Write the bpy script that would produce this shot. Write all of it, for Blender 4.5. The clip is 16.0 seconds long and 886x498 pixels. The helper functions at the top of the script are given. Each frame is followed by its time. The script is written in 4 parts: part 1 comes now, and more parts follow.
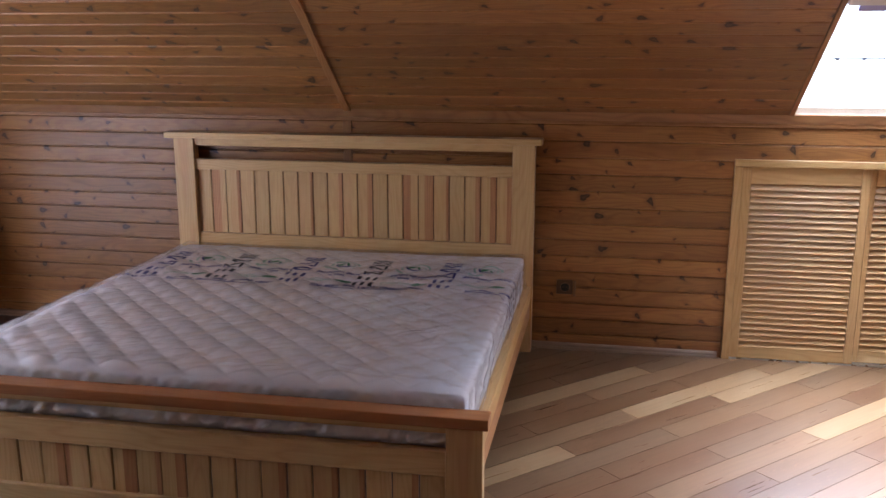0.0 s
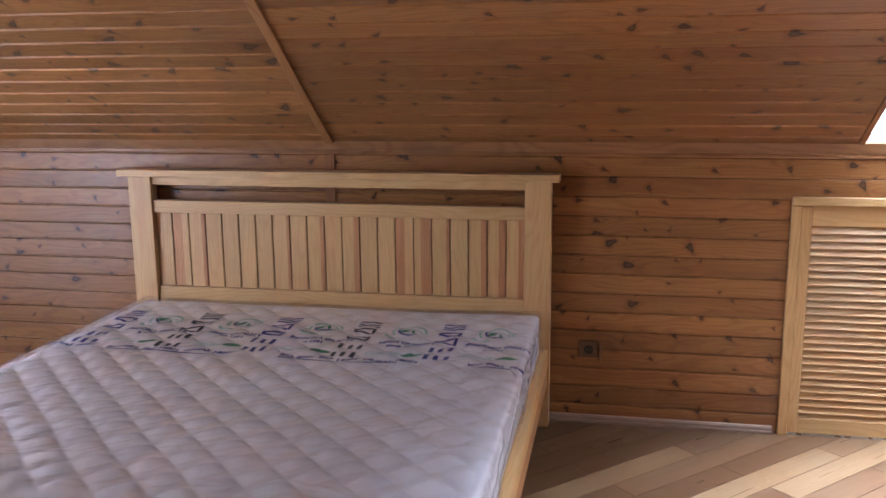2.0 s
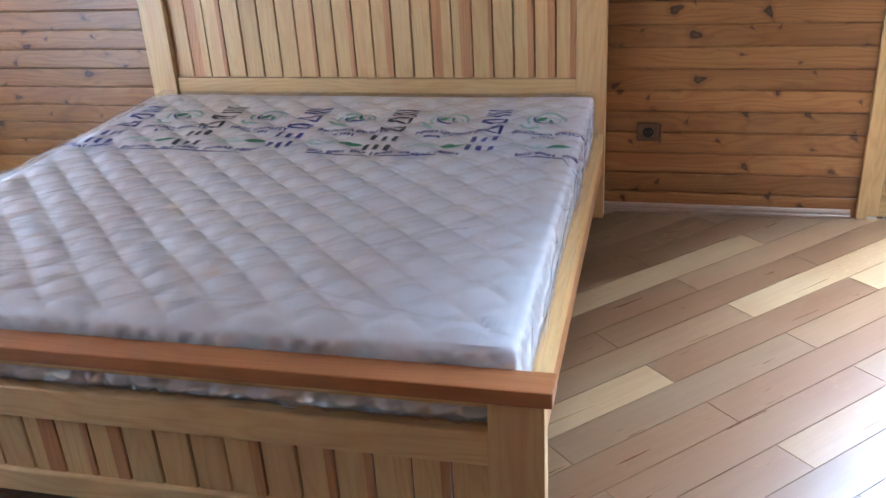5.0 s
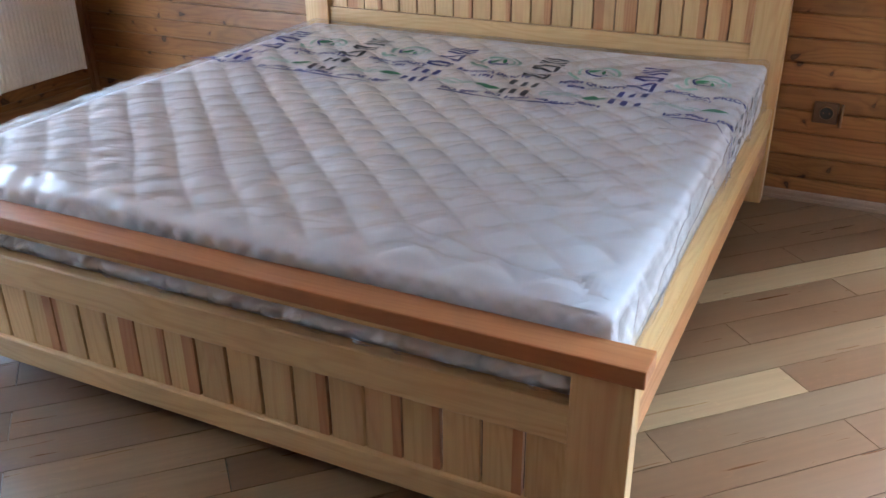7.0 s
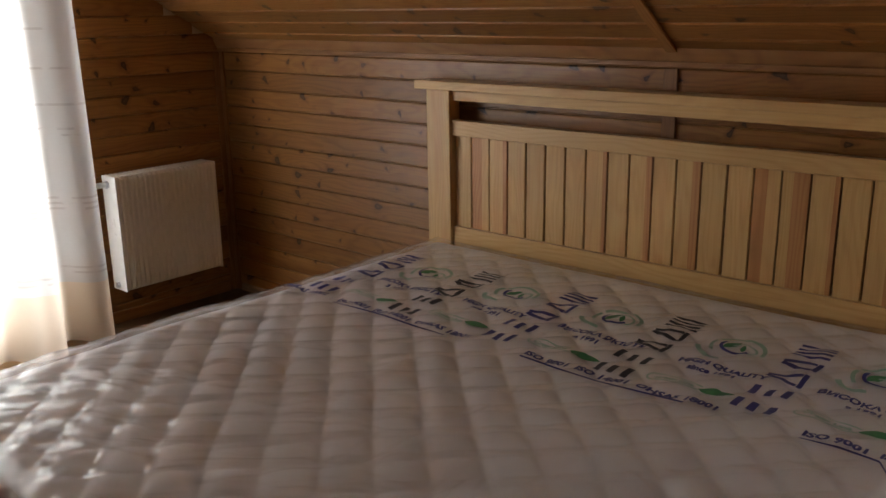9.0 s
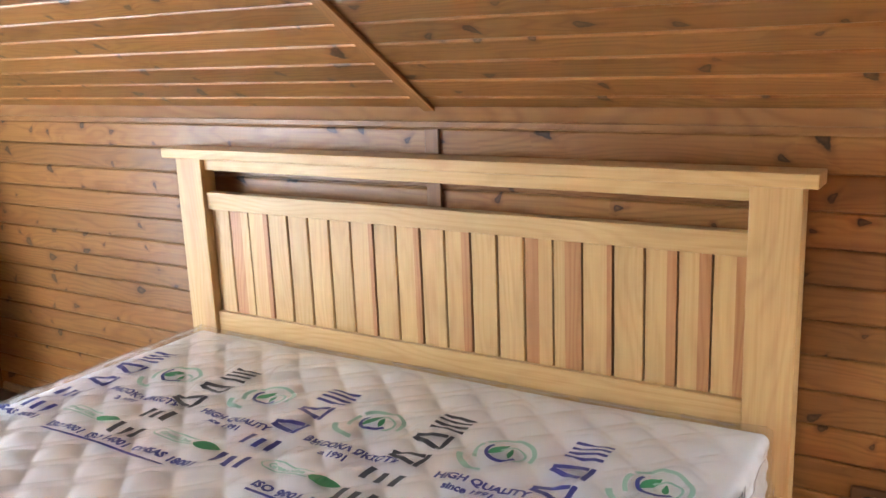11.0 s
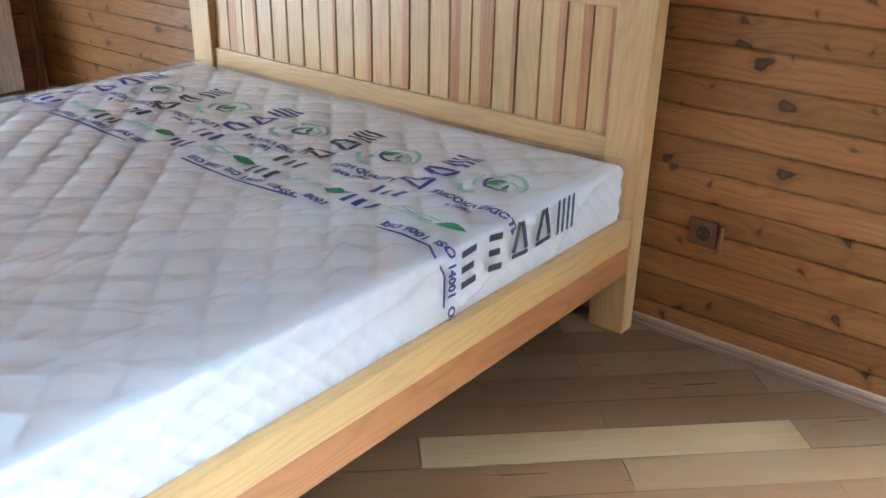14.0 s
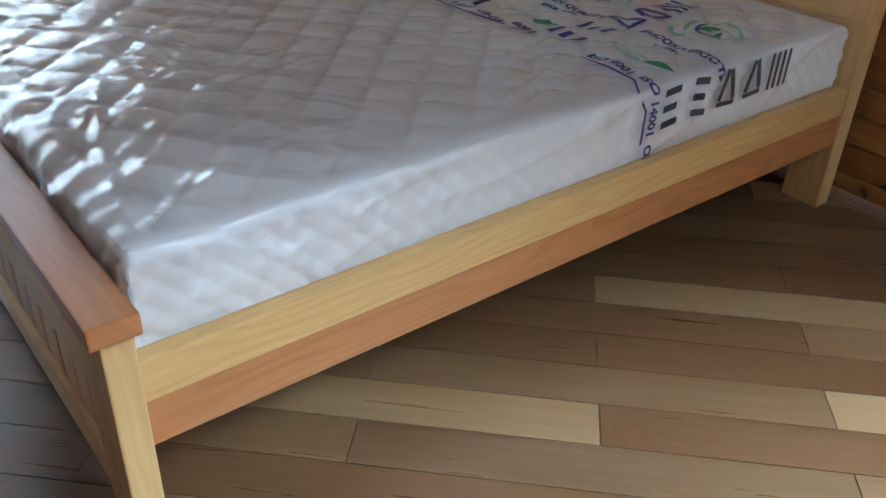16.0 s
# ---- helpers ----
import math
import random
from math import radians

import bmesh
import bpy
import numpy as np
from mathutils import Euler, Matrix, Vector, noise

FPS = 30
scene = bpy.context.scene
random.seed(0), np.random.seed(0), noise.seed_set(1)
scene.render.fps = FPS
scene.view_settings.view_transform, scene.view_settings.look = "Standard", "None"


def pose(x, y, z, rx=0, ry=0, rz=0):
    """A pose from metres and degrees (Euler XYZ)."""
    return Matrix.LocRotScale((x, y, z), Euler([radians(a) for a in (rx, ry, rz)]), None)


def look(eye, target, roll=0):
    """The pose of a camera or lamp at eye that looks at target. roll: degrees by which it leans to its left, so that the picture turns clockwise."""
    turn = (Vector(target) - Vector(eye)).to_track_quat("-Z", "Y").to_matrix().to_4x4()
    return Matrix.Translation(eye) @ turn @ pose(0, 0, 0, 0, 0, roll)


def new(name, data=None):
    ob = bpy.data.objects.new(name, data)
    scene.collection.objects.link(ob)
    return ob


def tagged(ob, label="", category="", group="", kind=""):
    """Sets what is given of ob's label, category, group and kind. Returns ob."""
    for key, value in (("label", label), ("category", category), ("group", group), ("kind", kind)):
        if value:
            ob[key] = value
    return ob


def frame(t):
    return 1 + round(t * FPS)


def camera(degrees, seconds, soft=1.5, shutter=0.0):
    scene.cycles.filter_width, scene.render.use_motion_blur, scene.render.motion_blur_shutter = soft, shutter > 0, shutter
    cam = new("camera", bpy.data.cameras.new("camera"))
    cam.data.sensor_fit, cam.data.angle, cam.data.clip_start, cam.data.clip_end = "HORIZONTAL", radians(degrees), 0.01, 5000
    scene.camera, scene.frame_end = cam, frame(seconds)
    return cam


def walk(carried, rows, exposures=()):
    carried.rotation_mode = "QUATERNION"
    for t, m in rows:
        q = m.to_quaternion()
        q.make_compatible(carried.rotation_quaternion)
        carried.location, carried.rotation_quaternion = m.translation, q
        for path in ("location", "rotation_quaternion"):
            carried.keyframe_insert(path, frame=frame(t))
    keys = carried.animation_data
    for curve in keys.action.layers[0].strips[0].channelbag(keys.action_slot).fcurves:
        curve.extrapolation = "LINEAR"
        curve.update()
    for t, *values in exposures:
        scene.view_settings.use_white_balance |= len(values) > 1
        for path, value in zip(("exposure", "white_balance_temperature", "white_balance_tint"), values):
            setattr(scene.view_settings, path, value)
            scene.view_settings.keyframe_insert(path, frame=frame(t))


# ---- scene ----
cam = camera(53.0, 16.0)
PATH = [
    (0, (1.309, -4.415, 1.547), (0.956, -2.497, 1.105), 0.1),
    (0.5, (1.294, -4.251, 1.545), (0.898, -2.34, 1.11), -0.0),
    (1, (1.205, -4.071, 1.563), (0.826, -2.152, 1.145), -1.7),
    (1.5, (1.186, -3.908, 1.538), (0.818, -1.983, 1.141), -1.9),
    (2, (1.223, -3.695, 1.52), (0.845, -1.77, 1.134), -0.5),
    (2.5, (1.221, -3.524, 1.483), (0.834, -1.598, 1.108), -0.2),
    (3, (1.171, -3.313, 1.516), (0.782, -1.396, 1.1), -1.6),
    (3.5, (1.208, -3.227, 1.516), (0.758, -1.346, 1.006), -1.5),
    (4, (1.243, -3.212, 1.469), (0.737, -1.396, 0.801), -1.4),
    (4.5, (1.198, -3.339, 1.372), (0.715, -1.543, 0.637), -2.6),
    (4.7, (1.171, -3.385, 1.437), (0.711, -1.614, 0.631), -3.3),
    (6.8, (1.212, -3.274, 1.294), (0.508, -1.63, 0.398), -1.4),
    (7, (1.23, -3.202, 1.282), (0.442, -1.586, 0.405), -0.5),
    (7.5, (1.167, -3.032, 1.279), (0.218, -1.496, 0.42), -0.5),
    (8, (1.137, -2.83, 1.261), (0.013, -1.39, 0.447), -1.7),
    (8.5, (1.218, -2.629, 1.331), (-0.018, -1.215, 0.644), -1.0),
    (9, (1.263, -2.487, 1.378), (-0.003, -1.033, 0.846), -0.9),
    (9.5, (1.225, -2.338, 1.394), (0.054, -0.78, 0.948), -1.5),
    (9.7, (1.193, -2.269, 1.409), (0.08, -0.665, 0.972), -2.0),
    (11.8, (1.473, -1.949, 1.398), (0.462, -0.291, 0.918), -1.8),
    (12, (1.524, -1.971, 1.387), (0.531, -0.31, 0.882), -1.5),
    (12.5, (1.662, -2.029, 1.389), (0.666, -0.387, 0.831), -0.6),
    (13, (1.832, -2.016, 1.367), (0.737, -0.461, 0.747), 0.5),
    (13.5, (1.948, -2.021, 1.323), (0.774, -0.57, 0.604), 0.9),
    (14, (1.96, -2.096, 1.28), (0.822, -0.673, 0.455), 1.1),
    (14.5, (1.999, -2.136, 1.271), (0.868, -0.764, 0.356), 1.4),
    (15, (2.014, -2.176, 1.249), (0.861, -0.866, 0.272), 2.2),
    (15.5, (2.009, -2.206, 1.219), (0.799, -0.995, 0.185), 2.8),
    (16, (1.992, -2.198, 1.198), (0.687, -1.127, 0.127), 2.4),
]
EXPOSURES = [
    (0.0, -0.92, 5890, 24), (1.0, -0.27, 5700, 24), (1.5, -0.42, 5700, 23), (2.0, -0.43, 5700, 23), (3.0, 0.02, 5510, 19), (3.5, 0.35, 5090, 10),
    (4.0, 0.3, 4790, 5), (4.5, 0.15, 4940, 8), (7.0, 0.05, 5170, 6), (7.5, -0.15, 5040, 1), (8.0, -1.0, 5420, 1), (8.5, -1.5, 5980, 4),
    (9.0, -1.45, 7600, 15), (9.5, -0.65, 8600, 19), (12.0, 0.83, 4520, -1), (12.5, 0.88, 4460, -1), (13.0, 0.7, 4410, -3), (13.5, 0.4, 4790, -1),
    (14.0, 0.4, 5090, 0), (14.5, 0.17, 5170, 2), (15.0, 0.1, 5220, 1), (15.5, -0.15, 5280, 1), (16.0, -0.7, 5510, 2),
]
walk(cam, [(t, look(eye, target, roll)) for t, eye, target, roll in PATH], EXPOSURES)


# ---- world and light ----
world = bpy.data.worlds.new("world")
scene.world = world
world.use_nodes = True
wn = world.node_tree
wn.nodes.clear()
sky = wn.nodes.new("ShaderNodeTexSky")
sky.sky_type = "NISHITA"
sky.sun_disc = False
sky.sun_elevation, sky.sun_rotation = radians(25), radians(180)
wbg = wn.nodes.new("ShaderNodeBackground")
wbg.inputs["Strength"].default_value = 0.12
wout = wn.nodes.new("ShaderNodeOutputWorld")
wn.links.new(sky.outputs[0], wbg.inputs[0])
wn.links.new(wbg.outputs[0], wout.inputs[0])

sun_data = bpy.data.lights.new("sun", "SUN")
sun_data.energy, sun_data.angle, sun_data.color = 1.0, radians(12), (1.0, 0.95, 0.88)
new("sun", sun_data).matrix_world = look((0, -20, 9.3), (0, 0, 0))


def window_light(name, centre, target, width, height, watts, colour, spread):
    data = bpy.data.lights.new(name, "AREA")
    data.shape, data.size, data.size_y, data.energy, data.color = "RECTANGLE", width, height, watts, colour
    data.spread = radians(spread)
    new(name, data).matrix_world = look(centre, target)


# ---- measures of the place ----
WALL_Y = 0.085          # face of the cladding behind the bed
KNEE = 1.22             # height at which the roof slope begins
RISE = 0.60             # rise of the slope for each metre away from the wall
WEST, EAST, SOUTH = -2.365, 3.60, -6.40
FLAT = 2.50             # flat middle ceiling
PITCH = 0.0842          # cover width of a cladding board
ROOF_PITCH = 0.0921
SLANT = math.atan(RISE)
SLOPE_LEN = (FLAT - KNEE) / math.sin(SLANT)
# opening above the sash bar is unseen, added to carry daylight further in
SKY_X0, SKY_X1, SKY_S0, SKY_S1 = 2.175, 3.06, 0.02, 1.75
# three strips across the opening, facing steeply down as the light of a high overcast sky falls
for strip in range(3):
    along = SKY_S0 + (strip + 0.5) * (SKY_S1 - SKY_S0) / 3
    sx, sy, sz = 0.5 * (SKY_X0 + SKY_X1), WALL_Y - along * math.cos(SLANT) + 0.02 * math.sin(SLANT), KNEE + along * math.sin(SLANT) + 0.02 * math.cos(SLANT)
    window_light("skylight_daylight", (sx, sy, sz), (sx, sy - 0.52, sz - 1), SKY_X1 - SKY_X0 - 0.03, 0.55, 74, (0.72, 0.86, 1.0), 99)
# the window's south end is unseen, lengthened to light the bed's foot
WIN_Y0, WIN_Y1, WIN_Z0, WIN_Z1 = -3.05, -0.92, 0.12, 2.12
window_light("window_daylight", (WEST - 0.24, 0.5 * (WIN_Y0 + WIN_Y1), 0.5 * (WIN_Z0 + WIN_Z1)), (0, 0.5 * (WIN_Y0 + WIN_Y1), 0.5 * (WIN_Z0 + WIN_Z1)), 2.4, 2.2, 300, (0.78, 0.885, 1.0), 180)


# ---- materials ----
def nodes_of(name):
    mat = bpy.data.materials.new(name)
    mat.use_nodes = True
    nt = mat.node_tree
    return mat, nt, nt.nodes["Principled BSDF"]


def nd(nt, kind, **kw):
    n = nt.nodes.new(kind)
    for k, v in kw.items():
        if k == "op":
            n.operation = v
        elif k == "dims":
            n.noise_dimensions = v
        elif k == "vdims":
            n.voronoi_dimensions = v
        elif k == "blend":
            n.blend_type = v
        else:
            n.inputs[k].default_value = v
    return n


def maths(nt, op, a, b=None):
    n = nt.nodes.new("ShaderNodeMath")
    n.operation = op
    for i, v in enumerate((a, b)):
        if v is None:
            continue
        if isinstance(v, (int, float)):
            n.inputs[i].default_value = v
        else:
            nt.links.new(v, n.inputs[i])
    return n.outputs[0]


def ramp(nt, fac, stops):
    n = nt.nodes.new("ShaderNodeValToRGB")
    els = n.color_ramp.elements
    while len(els) < len(stops):
        els.new(0.5)
    for e, (p, c) in zip(els, stops):
        e.position = p
        e.color = c if len(c) == 4 else (*c, 1)
    nt.links.new(fac, n.inputs[0])
    return n.outputs[0]


def grey(v):
    return (v, v, v)


def mixc(nt, fac, a, b, blend="MIX"):
    n = nt.nodes.new("ShaderNodeMix")
    n.data_type, n.blend_type = "RGBA", blend
    for sock, v in ((n.inputs[0], fac), (n.inputs[6], a), (n.inputs[7], b)):
        if isinstance(v, (int, float)):
            sock.default_value = v
        elif isinstance(v, tuple):
            sock.default_value = (*v, 1)
        else:
            nt.links.new(v, sock)
    return n.outputs[2]


def wood(name, axis, light, dark, red, red_amount=0.5, knots=0.0, knot_size=0.16, gloss=0.38, rings=0.5, vary=0.35, island=False, bump=0.12, streaks=9.0):
    """Sawn softwood: growth rings drawn out along one axis, heartwood streaks, and knots."""
    mat, nt, bsdf = nodes_of(name)
    tc = nt.nodes.new("ShaderNodeTexCoord")
    sep = nt.nodes.new("ShaderNodeSeparateXYZ")
    nt.links.new(tc.outputs["Object"], sep.inputs[0])
    info = nt.nodes.new("ShaderNodeObjectInfo")
    rnd = info.outputs["Random"]
    if island:
        geo = nt.nodes.new("ShaderNodeNewGeometry")
        rnd = maths(nt, "FRACT", maths(nt, "ADD", rnd, geo.outputs["Random Per Island"]))
    along = sep.outputs["xyz".index(axis)]
    others = [sep.outputs[i] for i in range(3) if i != "xyz".index(axis)]
    across = maths(nt, "ADD", others[0], maths(nt, "MULTIPLY", others[1], 0.83))
    a = maths(nt, "ADD", along, maths(nt, "MULTIPLY", rnd, 37.0))
    c = maths(nt, "ADD", across, maths(nt, "MULTIPLY", rnd, 11.3))

    def coords(sa, sc, w=0.0):
        n = nt.nodes.new("ShaderNodeCombineXYZ")
        nt.links.new(maths(nt, "MULTIPLY", a, sa), n.inputs[0])
        nt.links.new(maths(nt, "MULTIPLY", c, sc), n.inputs[1])
        n.inputs[2].default_value = w
        return n.outputs[0]

    fine = nd(nt, "ShaderNodeTexNoise", dims="3D", Scale=1.0, Detail=5.0, Roughness=0.6)
    nt.links.new(coords(3.0, 160.0), fine.inputs["Vector"])
    wide = nd(nt, "ShaderNodeTexNoise", dims="3D", Scale=1.0, Detail=3.0, Roughness=0.5)
    nt.links.new(coords(0.7, streaks, 3.0), wide.inputs["Vector"])
    bend = nd(nt, "ShaderNodeTexNoise", dims="3D", Scale=1.0, Detail=2.0)
    nt.links.new(coords(1.1, 7.0, 9.0), bend.inputs["Vector"])
    # knots push the rings apart
    vor = nd(nt, "ShaderNodeTexVoronoi", vdims="2D", Scale=1.0, Randomness=1.0)
    nt.links.new(coords(5.6, 9.5), vor.inputs["Vector"])
    vsep = nt.nodes.new("ShaderNodeSeparateColor")
    nt.links.new(vor.outputs["Color"], vsep.inputs[0])
    wob = nd(nt, "ShaderNodeTexNoise", dims="3D", Scale=1.0, Detail=3.0)
    nt.links.new(coords(55.0, 70.0, 5.0), wob.inputs["Vector"])
    vpos = nt.nodes.new("ShaderNodeSeparateXYZ")
    nt.links.new(vor.outputs["Position"], vpos.inputs[0])
    lx = maths(nt, "SUBTRACT", a, maths(nt, "DIVIDE", vpos.outputs[0], 5.6))
    ly = maths(nt, "SUBTRACT", c, maths(nt, "DIVIDE", vpos.outputs[1], 9.5))
    turn = maths(nt, "MULTIPLY", maths(nt, "SUBTRACT", vsep.outputs[2], 0.5), 2.6)
    cs, sn = maths(nt, "COSINE", turn), maths(nt, "SINE", turn)
    p = maths(nt, "ADD", maths(nt, "MULTIPLY", lx, cs), maths(nt, "MULTIPLY", ly, sn))
    q = maths(nt, "SUBTRACT", maths(nt, "MULTIPLY", ly, cs), maths(nt, "MULTIPLY", lx, sn))
    size = maths(nt, "MULTIPLY", maths(nt, "ADD", maths(nt, "MULTIPLY", maths(nt, "MULTIPLY", vsep.outputs[1], vsep.outputs[1]), 1.0), 0.40), knot_size)
    p = maths(nt, "DIVIDE", p, size)
    # a whisker on one side of the knot
    p = maths(nt, "ADD", maths(nt, "MULTIPLY", maths(nt, "MAXIMUM", p, 0.0), 0.58), maths(nt, "MINIMUM", p, 0.0))
    narrow = maths(nt, "ADD", 0.74, maths(nt, "MULTIPLY", maths(nt, "MINIMUM", maths(nt, "MAXIMUM", p, -0.5), 0.9), -0.42))
    q = maths(nt, "DIVIDE", q, maths(nt, "MULTIPLY", size, narrow))
    rel = maths(nt, "SQRT", maths(nt, "ADD", maths(nt, "MULTIPLY", p, p), maths(nt, "MULTIPLY", q, q)))
    rel = maths(nt, "ADD", rel, maths(nt, "MULTIPLY", maths(nt, "SUBTRACT", wob.outputs[0], 0.5), 1.1))
    rel = maths(nt, "MAXIMUM", rel, 0.0)
    some = maths(nt, "LESS_THAN", vsep.outputs[0], knots)
    ringv = maths(nt, "ADD", maths(nt, "MULTIPLY", c, 95.0), maths(nt, "MULTIPLY", bend.outputs[0], 34.0))
    push = maths(nt, "MULTIPLY", maths(nt, "DIVIDE", 3.0, maths(nt, "ADD", rel, 0.6)), some)
    ringw = maths(nt, "ADD", maths(nt, "MULTIPLY", maths(nt, "SINE", maths(nt, "MULTIPLY", maths(nt, "ADD", ringv, push), 2.6)), 0.5), 0.5)
    ringw = maths(nt, "POWER", ringw, 2.2)
    g = maths(nt, "ADD", maths(nt, "MULTIPLY", fine.outputs[0], 0.55), maths(nt, "MULTIPLY", ringw, 0.45 * rings))
    col = mixc(nt, ramp(nt, g, [(0.22, grey(0)), (0.68, grey(1))]), light, dark)
    if red_amount:
        col = mixc(nt, ramp(nt, wide.outputs[0], [(0.52, grey(0)), (0.60, grey(red_amount))]), col, red)
    tone = maths(nt, "ADD", 1.0 - vary * 0.5, maths(nt, "MULTIPLY", maths(nt, "FRACT", maths(nt, "MULTIPLY", rnd, 7.31)), vary))
    tonec = nt.nodes.new("ShaderNodeCombineColor")
    for i in range(3):
        nt.links.new(tone, tonec.inputs[i])
    col = mixc(nt, 1.0, col, tonec.outputs[0], "MULTIPLY")
    if knots:
        halo = maths(nt, "MULTIPLY", ramp(nt, maths(nt, "MULTIPLY", rel, 0.35), [(0.25, grey(1)), (0.80, grey(0))]), some)
        core = maths(nt, "MULTIPLY", ramp(nt, rel, [(0.72, grey(1)), (1.0, grey(0))]), some)
        depth = maths(nt, "ADD", maths(nt, "ADD", 0.15, maths(nt, "MULTIPLY", vsep.outputs[1], 0.50)), maths(nt, "MULTIPLY", wob.outputs[0], 0.95))
        col = mixc(nt, maths(nt, "MULTIPLY", halo, 0.62), col, tuple(v * 0.70 for v in red))
        col = mixc(nt, maths(nt, "MINIMUM", maths(nt, "MULTIPLY", core, depth), 1.0), col, ramp(nt, rel, [(0.0, (0.085, 0.036, 0.016)), (0.45, (0.060, 0.024, 0.010)), (0.8, (0.026, 0.009, 0.004))]))
    nt.links.new(col, bsdf.inputs["Base Color"])
    nt.links.new(ramp(nt, g, [(0.0, grey(gloss - 0.05)), (1.0, grey(gloss + 0.12))]), bsdf.inputs["Roughness"])
    bsdf.inputs["Specular IOR Level"].default_value = 0.38
    b = nt.nodes.new("ShaderNodeBump")
    b.inputs["Strength"].default_value, b.inputs["Distance"].default_value = bump, 0.002
    nt.links.new(g, b.inputs["Height"])
    nt.links.new(b.outputs[0], bsdf.inputs["Normal"])
    return mat


def plain(name, colour, rough=0.5, metal=0.0, mottling=0.06, scale=30.0, bump=0.03):
    mat, nt, bsdf = nodes_of(name)
    tc = nt.nodes.new("ShaderNodeTexCoord")
    n = nd(nt, "ShaderNodeTexNoise", Scale=scale, Detail=5.0)
    nt.links.new(tc.outputs["Object"], n.inputs["Vector"])
    col = mixc(nt, n.outputs[0], tuple(min(1, c * (1 + mottling)) for c in colour), tuple(c * (1 - mottling) for c in colour))
    nt.links.new(col, bsdf.inputs["Base Color"])
    nt.links.new(ramp(nt, n.outputs[0], [(0.3, grey(max(0.02, rough - 0.06))), (0.7, grey(min(1, rough + 0.06)))]), bsdf.inputs["Roughness"])
    bsdf.inputs["Metallic"].default_value = metal
    b = nt.nodes.new("ShaderNodeBump")
    b.inputs["Strength"].default_value, b.inputs["Distance"].default_value = bump, 0.002
    nt.links.new(n.outputs[0], b.inputs["Height"])
    nt.links.new(b.outputs[0], bsdf.inputs["Normal"])
    return mat


CLAD = dict(light=(0.300, 0.131, 0.038), dark=(0.172, 0.065, 0.019), red=(0.190, 0.066, 0.020), red_amount=0.38, knots=0.80, knot_size=0.0165, gloss=0.33, rings=0.40, vary=0.42)
M_CLAD = wood("varnished_pine_boards", "x", **CLAD)
M_ROOF = wood("varnished_pine_ceiling", "x", island=True, **{**CLAD, "knots": 0.72, "knot_size": 0.0205})
M_TRIM_X = wood("pine_trim_level", "x", (0.315, 0.142, 0.048), (0.205, 0.082, 0.026), (0.205, 0.08, 0.025), 0.4, gloss=0.4)
M_TRIM_Z = wood("pine_trim_upright", "z", (0.315, 0.142, 0.048), (0.205, 0.082, 0.026), (0.205, 0.08, 0.025), 0.4, gloss=0.4)
M_TRIM_Y = wood("pine_trim_slope", "y", (0.315, 0.142, 0.048), (0.205, 0.082, 0.026), (0.205, 0.08, 0.025), 0.4, gloss=0.4)
BED = dict(light=(0.56, 0.350, 0.145), dark=(0.415, 0.226, 0.076), red=(0.45, 0.20, 0.085), gloss=0.40, rings=0.30, vary=0.16)
M_BED_X = wood("bed_pine_level", "x", **BED, red_amount=0.0)
M_BED_Y = wood("bed_pine_long", "y", **{**BED, "light": (0.51, 0.305, 0.112), "dark": (0.38, 0.20, 0.062)}, red_amount=0.3, streaks=6.0)
M_BED_Z = wood("bed_pine_upright", "z", **BED, red_amount=0.40, streaks=11.0, knots=0.08, knot_size=0.012)
M_SLAT = wood("bed_pine_slats", "z", **{**BED, "vary": 0.16}, red_amount=0.22, streaks=17.0)
HEART = dict(light=(0.36, 0.142, 0.047), dark=(0.255, 0.088, 0.028), red=(0.29, 0.095, 0.034), gloss=0.36, rings=0.2, vary=0.1)
M_HEART_X = wood("bed_heartwood_level", "x", **HEART, red_amount=0.4)
M_HEART_Z = wood("bed_heartwood_upright", "z", light=(0.45, 0.215, 0.082), dark=(0.35, 0.145, 0.050), red=(0.33, 0.125, 0.045), gloss=0.42, rings=0.6, vary=0.15, red_amount=0.4)
M_HEART_Y = wood("bed_heartwood_long", "y", light=(0.38, 0.152, 0.044), dark=(0.27, 0.096, 0.027), red=(0.42, 0.18, 0.07), gloss=0.38, rings=0.5, vary=0.1, red_amount=0.4)
LOUVRE = dict(light=(0.49, 0.295, 0.112), dark=(0.39, 0.208, 0.068), red=(0.5, 0.27, 0.1), gloss=0.42, rings=0.5, vary=0.14)
M_LOUVRE_X = wood("louvre_pine_level", "x", **LOUVRE, red_amount=0.2)
M_LOUVRE_Z = wood("louvre_pine_upright", "z", **LOUVRE, red_amount=0.2)
M_WHITE = plain("white_enamel", (0.80, 0.79, 0.76), 0.32)
M_RADIATOR = plain("cream_radiator_enamel", (0.74, 0.70, 0.62), 0.34)
M_PVC = plain("white_pvc", (0.82, 0.82, 0.82), 0.35)
M_BASE = plain("pale_skirting", (0.29, 0.19, 0.125), 0.4)
M_STEEL = plain("brushed_steel", (0.55, 0.56, 0.58), 0.3, 1.0)
M_BRASS = plain("brown_socket_plastic", (0.11, 0.05, 0.022), 0.4)
M_SOCKETRING = plain("bronze_ring", (0.20, 0.095, 0.034), 0.4)
# near-black puts the shade of deep recesses into the colour
M_DARK = plain("recess_shade_black", (0.02, 0.018, 0.015), 0.6)
M_WIRE = plain("grey_wire", (0.10, 0.10, 0.11), 0.5)
M_BLUEBAR = plain("lavender_sash", (0.42, 0.40, 0.66), 0.4)
M_PLASTER = plain("painted_board", (0.55, 0.42, 0.30), 0.7)
